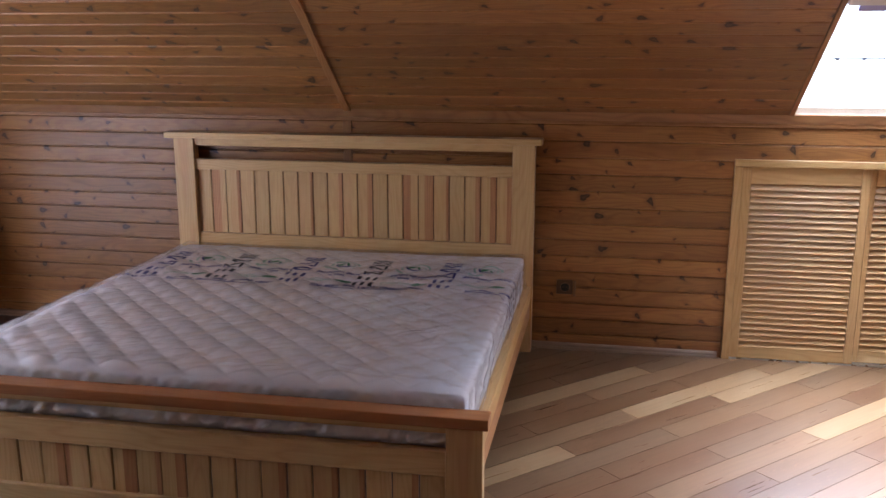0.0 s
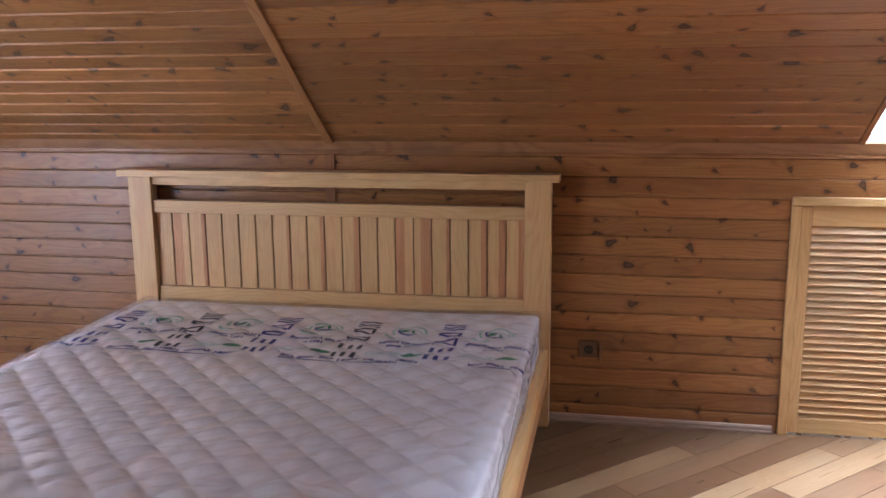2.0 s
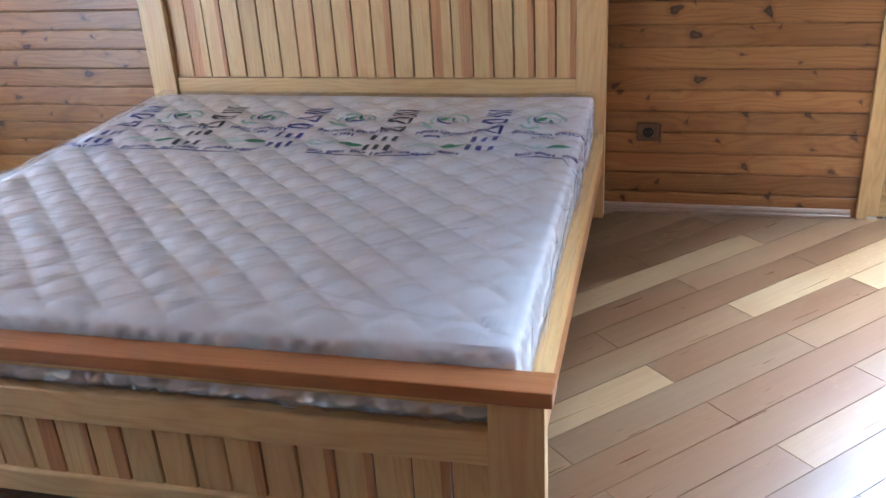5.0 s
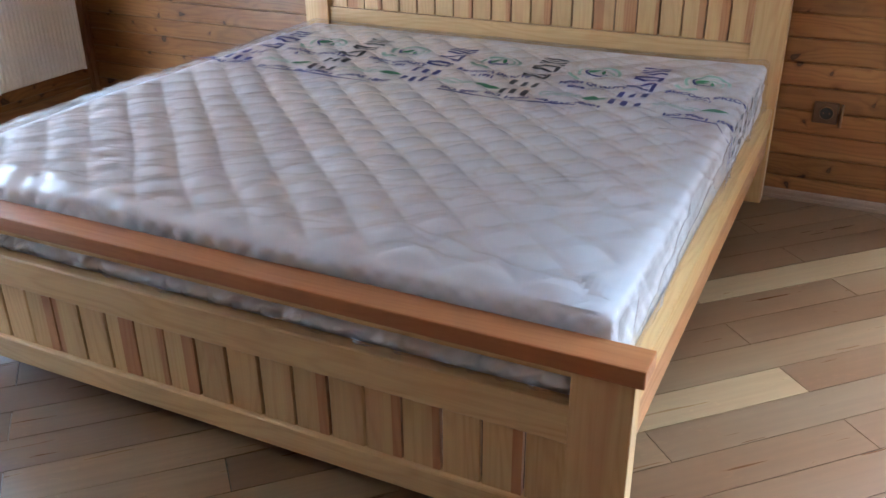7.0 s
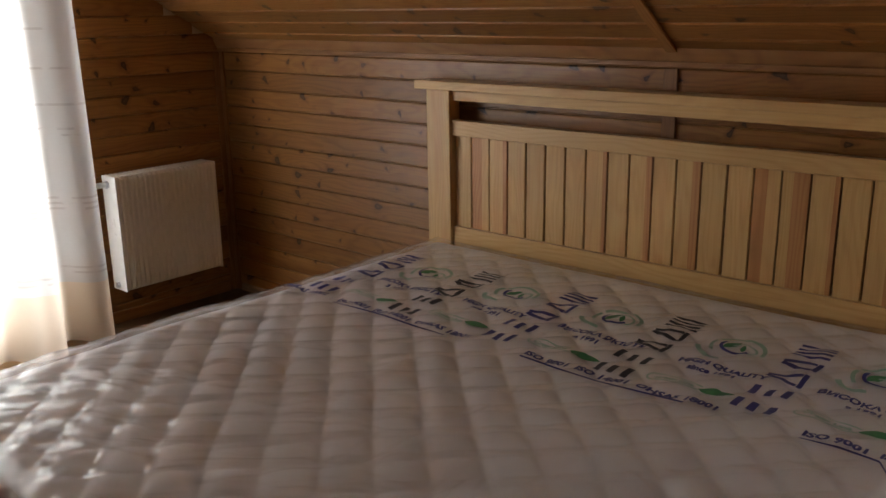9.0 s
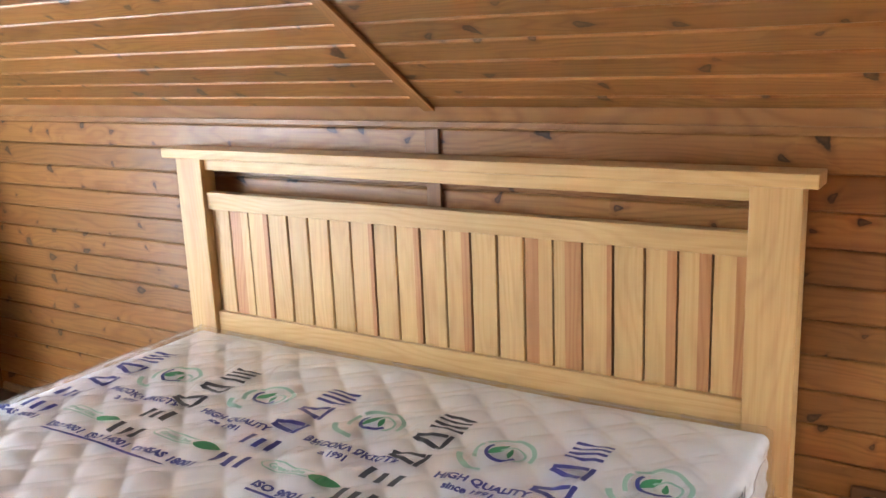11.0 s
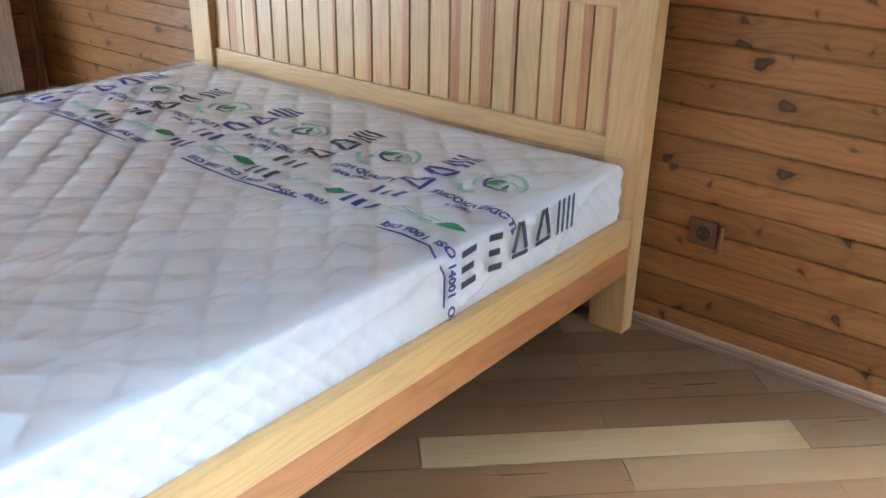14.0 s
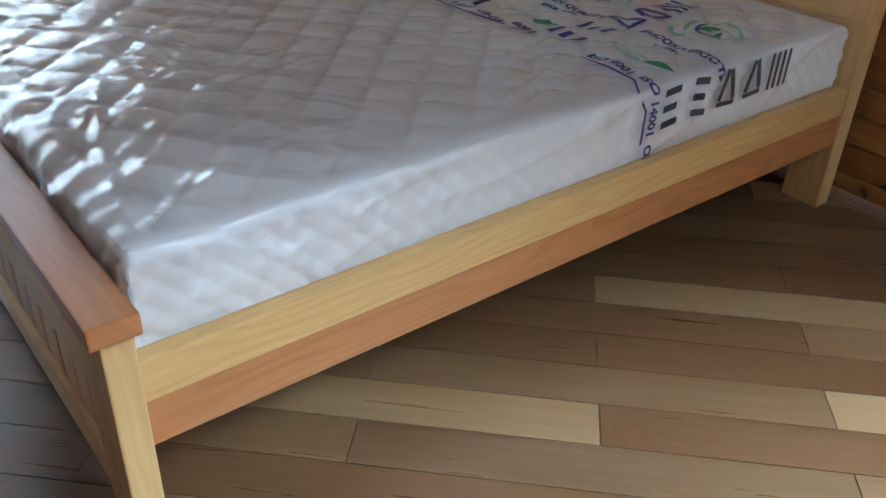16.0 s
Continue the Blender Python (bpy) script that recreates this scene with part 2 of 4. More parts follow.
M_BLUEINK = plain("blue_ink", (0.035, 0.035, 0.20), 0.45)
M_BLACKINK = plain("black_ink", (0.035, 0.038, 0.05), 0.45)
M_GREENINK = plain("green_ink", (0.03, 0.22, 0.085), 0.45)
M_PALEGREEN = plain("pale_green_ink", (0.33, 0.50, 0.40), 0.5)
M_PAPER = plain("white_paper", (0.80, 0.79, 0.80), 0.6)


def laminate(name, tones):
    """Printed oak laminate; tones are the base colours between which the boards vary."""
    mat, nt, bsdf = nodes_of(name)
    tc = nt.nodes.new("ShaderNodeTexCoord")
    info = nt.nodes.new("ShaderNodeObjectInfo")
    geo = nt.nodes.new("ShaderNodeNewGeometry")
    rnd = maths(nt, "FRACT", maths(nt, "ADD", info.outputs["Random"], geo.outputs["Random Per Island"]))
    sep = nt.nodes.new("ShaderNodeSeparateXYZ")
    nt.links.new(tc.outputs["Object"], sep.inputs[0])
    a = maths(nt, "ADD", sep.outputs[0], maths(nt, "MULTIPLY", rnd, 41.0))
    c = maths(nt, "ADD", sep.outputs[1], maths(nt, "MULTIPLY", rnd, 17.0))

    def coords(sa, sc):
        n = nt.nodes.new("ShaderNodeCombineXYZ")
        nt.links.new(maths(nt, "MULTIPLY", a, sa), n.inputs[0])
        nt.links.new(maths(nt, "MULTIPLY", c, sc), n.inputs[1])
        return n.outputs[0]

    grain = nd(nt, "ShaderNodeTexNoise", Scale=1.0, Detail=4.0, Roughness=0.5)
    nt.links.new(coords(3.0, 70.0), grain.inputs["Vector"])
    cloud = nd(nt, "ShaderNodeTexNoise", Scale=1.0, Detail=2.0, Distortion=0.4)
    nt.links.new(coords(2.6, 8.0), cloud.inputs["Vector"])
    fleck = nd(nt, "ShaderNodeTexNoise", Scale=1.0, Detail=4.0, Distortion=1.5)
    nt.links.new(coords(26.0, 60.0), fleck.inputs["Vector"])
    base = ramp(nt, maths(nt, "FRACT", maths(nt, "MULTIPLY", rnd, 5.7)), [(k / (len(tones) - 1), c) for k, c in enumerate(tones)])
    dark = mixc(nt, 1.0, base, (0.62, 0.56, 0.50), "MULTIPLY")
    col = mixc(nt, ramp(nt, grain.outputs[0], [(0.36, grey(0)), (0.66, grey(0.42))]), base, dark)
    col = mixc(nt, ramp(nt, cloud.outputs[0], [(0.40, grey(0)), (0.72, grey(0.55))]), col, mixc(nt, 1.0, base, (0.78, 0.62, 0.50), "MULTIPLY"))
    col = mixc(nt, maths(nt, "MULTIPLY", ramp(nt, fleck.outputs[0], [(0.58, grey(0)), (0.68, grey(0.5))]), ramp(nt, cloud.outputs[0], [(0.5, grey(0)), (0.62, grey(1))])), col, mixc(nt, 1.0, base, (1.35, 1.3, 1.2), "MULTIPLY"))
    nt.links.new(col, bsdf.inputs["Base Color"])
    nt.links.new(ramp(nt, grain.outputs[0], [(0.2, grey(0.27)), (0.8, grey(0.29))]), bsdf.inputs["Roughness"])
    b = nt.nodes.new("ShaderNodeBump")
    bsdf.inputs["Specular IOR Level"].default_value = 0.85
    b.inputs["Strength"].default_value, b.inputs["Distance"].default_value = 0.01, 0.0005
    nt.links.new(grain.outputs[0], b.inputs["Height"])
    nt.links.new(b.outputs[0], bsdf.inputs["Normal"])
    return mat


FLOOR_TONES = {"pale": ((0.238, 0.146, 0.070), (0.206, 0.126, 0.060)), "tan": ((0.150, 0.082, 0.038), (0.132, 0.072, 0.033)),
               "brown": ((0.112, 0.054, 0.023), (0.099, 0.048, 0.021)), "grey": ((0.124, 0.070, 0.035), (0.112, 0.062, 0.030))}
M_FLOORS = {k: laminate("oak_laminate_" + k, v) for k, v in FLOOR_TONES.items()}
M_FLOOR = laminate("oak_laminate_mixed", [c for v in FLOOR_TONES.values() for c in v])


def ticking():
    mat, nt, bsdf = nodes_of("white_mattress_ticking")
    tc = nt.nodes.new("ShaderNodeTexCoord")
    n = nd(nt, "ShaderNodeTexNoise", Scale=260.0, Detail=3.0)
    nt.links.new(tc.outputs["Object"], n.inputs["Vector"])
    m = nd(nt, "ShaderNodeTexNoise", Scale=6.0, Detail=3.0)
    nt.links.new(tc.outputs["Object"], m.inputs["Vector"])
    nt.links.new(mixc(nt, m.outputs[0], (0.865, 0.848, 0.838), (0.820, 0.800, 0.792)), bsdf.inputs["Base Color"])
    bsdf.inputs["Roughness"].default_value = 0.85
    bsdf.inputs["Sheen Weight"].default_value = 0.2
    b = nt.nodes.new("ShaderNodeBump")
    b.inputs["Strength"].default_value, b.inputs["Distance"].default_value = 0.25, 0.001
    pucker = nd(nt, "ShaderNodeTexNoise", Scale=26.0, Detail=4.0, Distortion=0.6)
    nt.links.new(tc.outputs["Object"], pucker.inputs["Vector"])
    nt.links.new(maths(nt, "ADD", maths(nt, "MULTIPLY", n.outputs[0], 0.2), maths(nt, "MULTIPLY", pucker.outputs[0], 6.0)), b.inputs["Height"])
    nt.links.new(b.outputs[0], bsdf.inputs["Normal"])
    return mat


M_TICKING = ticking()


def film():
    """Clear polythene: see-through, with a gloss that grows at grazing angles."""
    mat, nt, bsdf = nodes_of("clear_polythene")
    nt.nodes.remove(bsdf)
    out = nt.nodes["Material Output"]
    tc = nt.nodes.new("ShaderNodeTexCoord")
    # long creases drawn out along the diagonal over a slack unevenness
    def relief(turn, scale, size, detail, twist):
        mp = nt.nodes.new("ShaderNodeMapping")
        mp.inputs["Rotation"].default_value = (0, 0, radians(turn))
        mp.inputs["Scale"].default_value = scale
        nt.links.new(tc.outputs["Object"], mp.inputs[0])
        n = nd(nt, "ShaderNodeTexNoise", Scale=size, Detail=detail, Distortion=twist)
        nt.links.new(mp.outputs[0], n.inputs["Vector"])
        return n.outputs[0]

    def ridges(v, sharp):
        return maths(nt, "POWER", maths(nt, "SUBTRACT", 1.0, maths(nt, "MINIMUM", maths(nt, "MULTIPLY", maths(nt, "ABSOLUTE", maths(nt, "SUBTRACT", v, 0.5)), 3.0), 1.0)), sharp)

    slack = relief(0, (1.0, 1.0, 1.0), 7.0, 2.0, 0.5)
    long = ridges(relief(-40, (1.0, 3.6, 1.0), 3.2, 2.0, 0.3), 2.0)
    height = maths(nt, "ADD", maths(nt, "MULTIPLY", slack, 0.7), maths(nt, "MULTIPLY", long, 0.35))
    b = nt.nodes.new("ShaderNodeBump")
    b.inputs["Strength"].default_value, b.inputs["Distance"].default_value = 0.20, 0.010
    nt.links.new(height, b.inputs["Height"])
    clear = nt.nodes.new("ShaderNodeBsdfTransparent")
    clear.inputs[0].default_value = (0.985, 0.985, 0.995, 1)
    gloss = nt.nodes.new("ShaderNodeBsdfGlossy")
    gloss.inputs["Roughness"].default_value = 0.16
    nt.links.new(b.outputs[0], gloss.inputs["Normal"])
    fr = nt.nodes.new("ShaderNodeFresnel")
    fr.inputs["IOR"].default_value = 1.45
    nt.links.new(b.outputs[0], fr.inputs["Normal"])
    mix = nt.nodes.new("ShaderNodeMixShader")
    nt.links.new(maths(nt, "MINIMUM", maths(nt, "MULTIPLY", fr.outputs[0], 1.25), 0.42), mix.inputs[0])
    haze = nt.nodes.new("ShaderNodeBsdfDiffuse")
    haze.inputs[0].default_value = (0.87, 0.865, 0.875, 1)
    through_haze = nt.nodes.new("ShaderNodeBsdfTranslucent")
    through_haze.inputs[0].default_value = (0.87, 0.865, 0.875, 1)
    milk = nt.nodes.new("ShaderNodeMixShader")
    milk.inputs[0].default_value = 0.5
    nt.links.new(haze.outputs[0], milk.inputs[1])
    nt.links.new(through_haze.outputs[0], milk.inputs[2])
    body = nt.nodes.new("ShaderNodeMixShader")
    body.inputs[0].default_value = 0.09
    nt.links.new(clear.outputs[0], body.inputs[1])
    nt.links.new(milk.outputs[0], body.inputs[2])
    nt.links.new(body.outputs[0], mix.inputs[1])
    nt.links.new(gloss.outputs[0], mix.inputs[2])
    nt.links.new(mix.outputs[0], out.inputs[0])
    return mat


M_FILM = film()


def glass():
    mat, nt, bsdf = nodes_of("window_glass")
    bsdf.inputs["Base Color"].default_value = (0.95, 0.98, 0.97, 1)
    bsdf.inputs["Roughness"].default_value = 0.02
    bsdf.inputs["Transmission Weight"].default_value = 1.0
    bsdf.inputs["IOR"].default_value = 1.05
    return mat


M_GLASS = glass()


def voile():
    """Thin white curtain cloth with woven stripes and a beige hem band."""
    mat, nt, bsdf = nodes_of("sheer_curtain_cloth")
    nt.nodes.remove(bsdf)
    out = nt.nodes["Material Output"]
    tc = nt.nodes.new("ShaderNodeTexCoord")
    sep = nt.nodes.new("ShaderNodeSeparateXYZ")
    nt.links.new(tc.outputs["Object"], sep.inputs[0])
    z = sep.outputs[2]
    hem = maths(nt, "LESS_THAN", z, 0.285)
    dash = nd(nt, "ShaderNodeTexNoise", Scale=14.0, Detail=1.0)
    nt.links.new(tc.outputs["Object"], dash.inputs["Vector"])
    lines = None
    for level in (0.33, 0.352, 0.60, 0.622, 0.645, 0.90, 0.925, 1.02, 1.16, 1.31):
        one = maths(nt, "LESS_THAN", maths(nt, "ABSOLUTE", maths(nt, "SUBTRACT", z, level)), 0.0045)
        lines = one if lines is None else maths(nt, "MAXIMUM", lines, one)
    lines = maths(nt, "MULTIPLY", lines, ramp(nt, dash.outputs[0], [(0.42, grey(0)), (0.5, grey(0.55))]))
    weave = nd(nt, "ShaderNodeTexNoise", Scale=400.0, Detail=1.0)
    nt.links.new(tc.outputs["Object"], weave.inputs["Vector"])
    col = mixc(nt, weave.outputs[0], (0.86, 0.85, 0.83), (0.74, 0.73, 0.72))
    col = mixc(nt, lines, col, (0.56, 0.52, 0.50))
    col = mixc(nt, hem, col, (0.83, 0.71, 0.59))
    diff = nt.nodes.new("ShaderNodeBsdfDiffuse")
    trl = nt.nodes.new("ShaderNodeBsdfTranslucent")
    clear = nt.nodes.new("ShaderNodeBsdfTransparent")
    nt.links.new(col, diff.inputs[0])
    nt.links.new(col, trl.inputs[0])
    nt.links.new(col, clear.inputs[0])
    m1 = nt.nodes.new("ShaderNodeMixShader")
    m1.inputs[0].default_value = 0.55
    nt.links.new(diff.outputs[0], m1.inputs[1])
    nt.links.new(trl.outputs[0], m1.inputs[2])
    m2 = nt.nodes.new("ShaderNodeMixShader")
    nt.links.new(maths(nt, "SUBTRACT", 0.12, maths(nt, "MULTIPLY", hem, 0.07)), m2.inputs[0])
    nt.links.new(m1.outputs[0], m2.inputs[1])
    nt.links.new(clear.outputs[0], m2.inputs[2])
    nt.links.new(m2.outputs[0], out.inputs[0])
    return mat


M_VOILE = voile()


# ---- mesh helpers ----
def link(name, bm, mat, parent=None, label="", smooth=False):
    me = bpy.data.meshes.new(name)
    bm.normal_update()
    bm.to_mesh(me)
    bm.free()
    if smooth:
        for p in me.polygons:
            p.use_smooth = True
    me.materials.append(mat)
    ob = new(name, me)
    if parent is not None:
        ob.parent = parent
    if label:
        tagged(ob, label)
    return ob


def part(name, bm, mat, parent, label="", smooth=False):
    return link(name, bm, mat, parent, label, smooth)


def thing(name, label, category, group="", at=(0, 0, 0)):
    ob = new(name)
    ob.empty_display_size = 0.1
    ob.location = at
    return tagged(ob, label, category, group)


def box(x0, x1, y0, y1, z0, z1, bevel=0.0, seg=2):
    bm = bmesh.new()
    bmesh.ops.create_cube(bm, size=1, matrix=Matrix.Translation(((x0 + x1) / 2, (y0 + y1) / 2, (z0 + z1) / 2)) @ Matrix.Diagonal((x1 - x0, y1 - y0, z1 - z0, 1)))
    if bevel:
        bmesh.ops.bevel(bm, geom=bm.edges[:], offset=bevel, segments=seg, affect="EDGES", profile=0.6)
    return bm


def join_box(bm, *args, **kw):
    b = box(*args, **kw)
    me = bpy.data.meshes.new("tmp")
    b.to_mesh(me)
    b.free()
    bm.from_mesh(me)
    bpy.data.meshes.remove(me)


def cyl(p, q, r, n=16, r2=None):
    bm = bmesh.new()
    p, q = Vector(p), Vector(q)
    m = Matrix.Translation((p + q) / 2) @ (q - p).to_track_quat("Z", "Y").to_matrix().to_4x4()
    bmesh.ops.create_cone(bm, cap_ends=True, segments=n, radius1=r, radius2=r if r2 is None else r2, depth=(q - p).length, matrix=m)
    return bm


def prism(profile, x0, x1):
    """A profile of (y, z) points drawn out along x."""
    bm = bmesh.new()
    a = [bm.verts.new((x0, y, z)) for y, z in profile]
    b = [bm.verts.new((x1, y, z)) for y, z in profile]
    n = len(profile)
    for i in range(n):
        bm.faces.new((a[i], a[(i + 1) % n], b[(i + 1) % n], b[i]))
    bm.faces.new(a[::-1])
    bm.faces.new(b)
    bmesh.ops.recalc_face_normals(bm, faces=bm.faces[:])
    return bm


def board_profile(w, t=0.012):
    """Tongue-and-groove cladding board, face up, with a rounded shoulder on each side."""
    h = w / 2
    return [(-h, -t), (h, -t), (h, -0.007), (h - 0.0022, -0.007), (h - 0.0025, -0.0042), (h - 0.0052, -0.0013), (h - 0.0088, 0.0),
            (-h + 0.0058, 0.0), (-h + 0.0026, -0.0012), (-h + 0.0004, -0.0034), (-h, -0.006)]


# ---- structure: walls, ceilings, floor ----
def structure(name, bm, mat, label):
    return tagged(link(name, bm, mat), label, "", "", "structure")


def cells(u_cuts, v_cuts, holes):
    """Rectangles of a grid that lie in none of the holes."""
    for u0, u1 in zip(u_cuts, u_cuts[1:]):
        for v0, v1 in zip(v_cuts, v_cuts[1:]):
            um, vm = (u0 + u1) / 2, (v0 + v1) / 2
            if not any(a < um < b and c < vm < d for a, b, c, d in holes):
                yield u0, u1, v0, v1


DOOR_X0, DOOR_X1, DOOR_Z1 = 1.945, 3.18, 1.0
bm = bmesh.new()
for u0, u1, v0, v1 in cells((WEST - 0.2, DOOR_X0, DOOR_X1, EAST + 0.2), (-0.01, DOOR_Z1, 1.32), [(DOOR_X0, DOOR_X1, -1, DOOR_Z1)]):
    join_box(bm, u0, u1, WALL_Y + 0.0125, WALL_Y + 0.16, v0, v1)
wall_north = structure("wall_north", bm, M_PLASTER, "knee wall clad in varnished knotty pine boards behind the bed")

# closet boards are coloured near-black so the inside reads as unlit
structure("closet_recess", box(DOOR_X0 - 0.02, DOOR_X1 + 0.02, 0.75, 0.79, -0.01, 1.05), M_DARK, "back of the eaves storage recess behind the louvred doors, near-black for its shade")
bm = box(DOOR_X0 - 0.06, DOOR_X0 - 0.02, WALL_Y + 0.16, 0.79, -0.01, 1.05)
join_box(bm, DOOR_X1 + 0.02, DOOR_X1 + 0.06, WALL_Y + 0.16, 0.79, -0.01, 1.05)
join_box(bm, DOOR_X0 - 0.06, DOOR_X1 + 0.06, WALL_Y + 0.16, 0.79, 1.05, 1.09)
structure("closet_sides", bm, M_DARK, "side and top boards of the eaves storage recess, near-black for its shade")

# gable wall with the window opening, cut to the roof's outline
def roof_z(y):
    return min(FLAT, KNEE + RISE * (WALL_Y - y), KNEE + RISE * (y - SOUTH))


def gable(x0, x1, hole):
    bm = bmesh.new()
    ys = sorted({SOUTH, SOUTH + (FLAT - KNEE) / RISE, WALL_Y - (FLAT - KNEE) / RISE, WALL_Y, *(hole[:2] if hole else ())})
    for y0, y1 in zip(ys, ys[1:]):
        spans = [(-0.01, None)]
        if hole and hole[0] - 1e-6 <= y0 and y1 <= hole[1] + 1e-6:
            spans = [(-0.01, hole[2]), (hole[3], None)]
        for z0, z1 in spans:
            prof = [(y0, z0), (y1, z0), (y1, z1 if z1 is not None else roof_z(y1) + 0.03), (y0, z1 if z1 is not None else roof_z(y0) + 0.03)]
            b = prism(prof, x0, x1)
            me = bpy.data.meshes.new("tmp")
            b.to_mesh(me)
            b.free()
            bm.from_mesh(me)
            bpy.data.meshes.remove(me)
    return bm


wall_west = structure("wall_west", gable(WEST - 0.2, WEST - 0.0125, (WIN_Y0, WIN_Y1, WIN_Z0, WIN_Z1)), M_PLASTER, "gable wall clad in dark varnished pine boards with a tall curtained window")
wall_east = structure("wall_east", gable(EAST, EAST + 0.2, None), M_CLAD, "plain varnished pine gable wall")
wall_south = structure("wall_south", box(WEST - 0.2, EAST + 0.2, SOUTH - 0.15, SOUTH, -0.01, KNEE + 0.05), M_CLAD, "plain varnished pine knee wall")

# the roof slope over the bed: one mesh of boards, in the slope's own plane (x level, y up the slope)
slope_pose = Matrix.Translation((0, WALL_Y, KNEE)) @ Euler((math.pi - SLANT, 0, 0)).to_matrix().to_4x4()
# local y runs up the slope into the room, local z points out of the room after the flip, so boards face -z
BATTEN_X = -0.006
bm = bmesh.new()
s = -0.0015
n_rows = int(SLOPE_LEN / ROOF_PITCH) + 1
for i in range(n_rows):
    s0, s1 = s + i * ROOF_PITCH, s + (i + 1) * ROOF_PITCH
    runs = [(WEST - 0.02, BATTEN_X), (BATTEN_X, EAST + 0.02)]
    if s1 > SKY_S0 + 0.005 and s0 < SKY_S1:
        runs = [(WEST - 0.02, BATTEN_X), (BATTEN_X, SKY_X0 - 0.025), (SKY_X1 + 0.025, EAST + 0.02)]
    for x0, x1 in runs:
        b = prism([(0.5 * (s0 + s1) + y, z) for y, z in board_profile(ROOF_PITCH)], x0, x1)
        me = bpy.data.meshes.new("tmp")
        b.to_mesh(me)
        b.free()
        bm.from_mesh(me)
        bpy.data.meshes.remove(me)
ceiling_slope = structure("ceiling_slope", bm, M_ROOF, "sloping ceiling of varnished knotty pine boards under the roof")
ceiling_slope.matrix_world = slope_pose

bm = bmesh.new()
for u0, u1, v0, v1 in cells((WEST - 0.2, SKY_X0 - 0.02, SKY_X1 + 0.02, EAST + 0.2), (-0.12, SKY_S0, SKY_S1, SLOPE_LEN + 0.05), [(SKY_X0 - 0.02, SKY_X1 + 0.02, SKY_S0, SKY_S1)]):
    join_box(bm, u0, u1, v0, v1, -0.20, -0.0125)
roof = structure("roof_deck", bm, M_PLASTER, "roof deck above the sloping ceiling")
roof.matrix_world = slope_pose

ridge_y0, ridge_y1 = WALL_Y - (FLAT - KNEE) / RISE, SOUTH + (FLAT - KNEE) / RISE
structure("ceiling_flat", box(WEST - 0.2, EAST + 0.2, ridge_y1 - 0.05, ridge_y0 + 0.02, FLAT, FLAT + 0.12), M_ROOF, "flat middle of the pine ceiling")
structure("ceiling_slope_south", prism([(SOUTH - 0.15, KNEE - 0.09), (ridge_y1, FLAT), (ridge_y1, FLAT + 0.12), (SOUTH - 0.15, KNEE + 0.05)], WEST - 0.2, EAST + 0.2), M_ROOF, "sloping pine ceiling over the opposite side")

# floor slab; its laminate boards come last in the file
floor = structure("floor", box(WEST - 0.1, EAST + 0.1, SOUTH - 0.1, 0.85, -0.12, -0.0085), M_DARK, "oak laminate floor laid diagonally in a brick bond")

# trims of the setting
def trim(name, bm, mat, label):
    return structure(name, bm, mat, label)


trim("trim_cornice", prism([(WALL_Y, 1.176), (WALL_Y - 0.010, 1.176), (WALL_Y - 0.013, 1.182), (WALL_Y - 0.013, 1.195), (WALL_Y - 0.018, 1.199), (WALL_Y - 0.021, 1.206),
                            (WALL_Y - 0.034, 1.238), (WALL_Y, 1.218)], WEST, EAST), M_TRIM_X, "slim varnished pine moulding along the foot of the slope")
ob = trim("trim_slope_batten", box(-0.019, 0.019, 0.010, SLOPE_LEN - 0.02, 0.0005, 0.011, 0.002, 1), M_TRIM_Y, "flat pine batten over the board joints of the slope")
ob.matrix_world = slope_pose @ Matrix.Translation((BATTEN_X - 0.014, 0, 0)) @ Matrix.Rotation(radians(-2.0), 4, "Z")
trim("trim_wall_batten", box(-0.049, -0.003, WALL_Y - 0.011, WALL_Y - 0.0005, 0.0, 1.176, 0.002, 1), M_TRIM_Z, "flat pine batten over the board joints of the wall")
bm = box(WEST + 0.0005, WEST + 0.034, WALL_Y - 0.011, WALL_Y - 0.0005, 0.0, 1.176, 0.002, 1)
join_box(bm, WEST + 0.0005, WEST + 0.011, WALL_Y - 0.040, WALL_Y - 0.0112, 0.0, 1.176, bevel=0.002, seg=1)
trim("trim_corner", bm, M_TRIM_Z, "pine corner bead where the two clad walls meet")
trim("baseboard", prism([(WALL_Y - 0.0005, 0.0), (WALL_Y - 0.0155, 0.0), (WALL_Y - 0.0155, 0.012), (WALL_Y - 0.013, 0.014), (WALL_Y - 0.013, 0.026), (WALL_Y - 0.009, 0.033), (WALL_Y - 0.0005, 0.035)], WEST + 0.05, 1.905), M_BASE, "narrow pale skirting strip along the floor")
trim("baseboard_west", box(WEST + 0.0005, WEST + 0.014, -6.3, WALL_Y - 0.05, 0.0, 0.055, 0.003, 1), M_TRIM_Y, "brown skirting board under the radiator")

# casing of the louvred doors
bm = box(1.925, 1.965, WALL_Y - 0.014, WALL_Y + 0.06, 0.0, 0.986, 0.003, 1)
trim("trim_door_jamb", bm, M_LOUVRE_Z, "pale pine casing post beside the louvred doors")
trim("trim_door_jamb_east", box(3.15, 3.19, WALL_Y - 0.014, WALL_Y + 0.06, 0.0, 0.986, 0.003, 1), M_LOUVRE_Z, "pale pine casing post beside the louvred doors")
trim("trim_door_head", box(1.925, 3.19, WALL_Y - 0.016, WALL_Y + 0.06, 0.986, 1.021, 0.003, 1), M_LOUVRE_X, "pale pine casing head over the louvred doors")
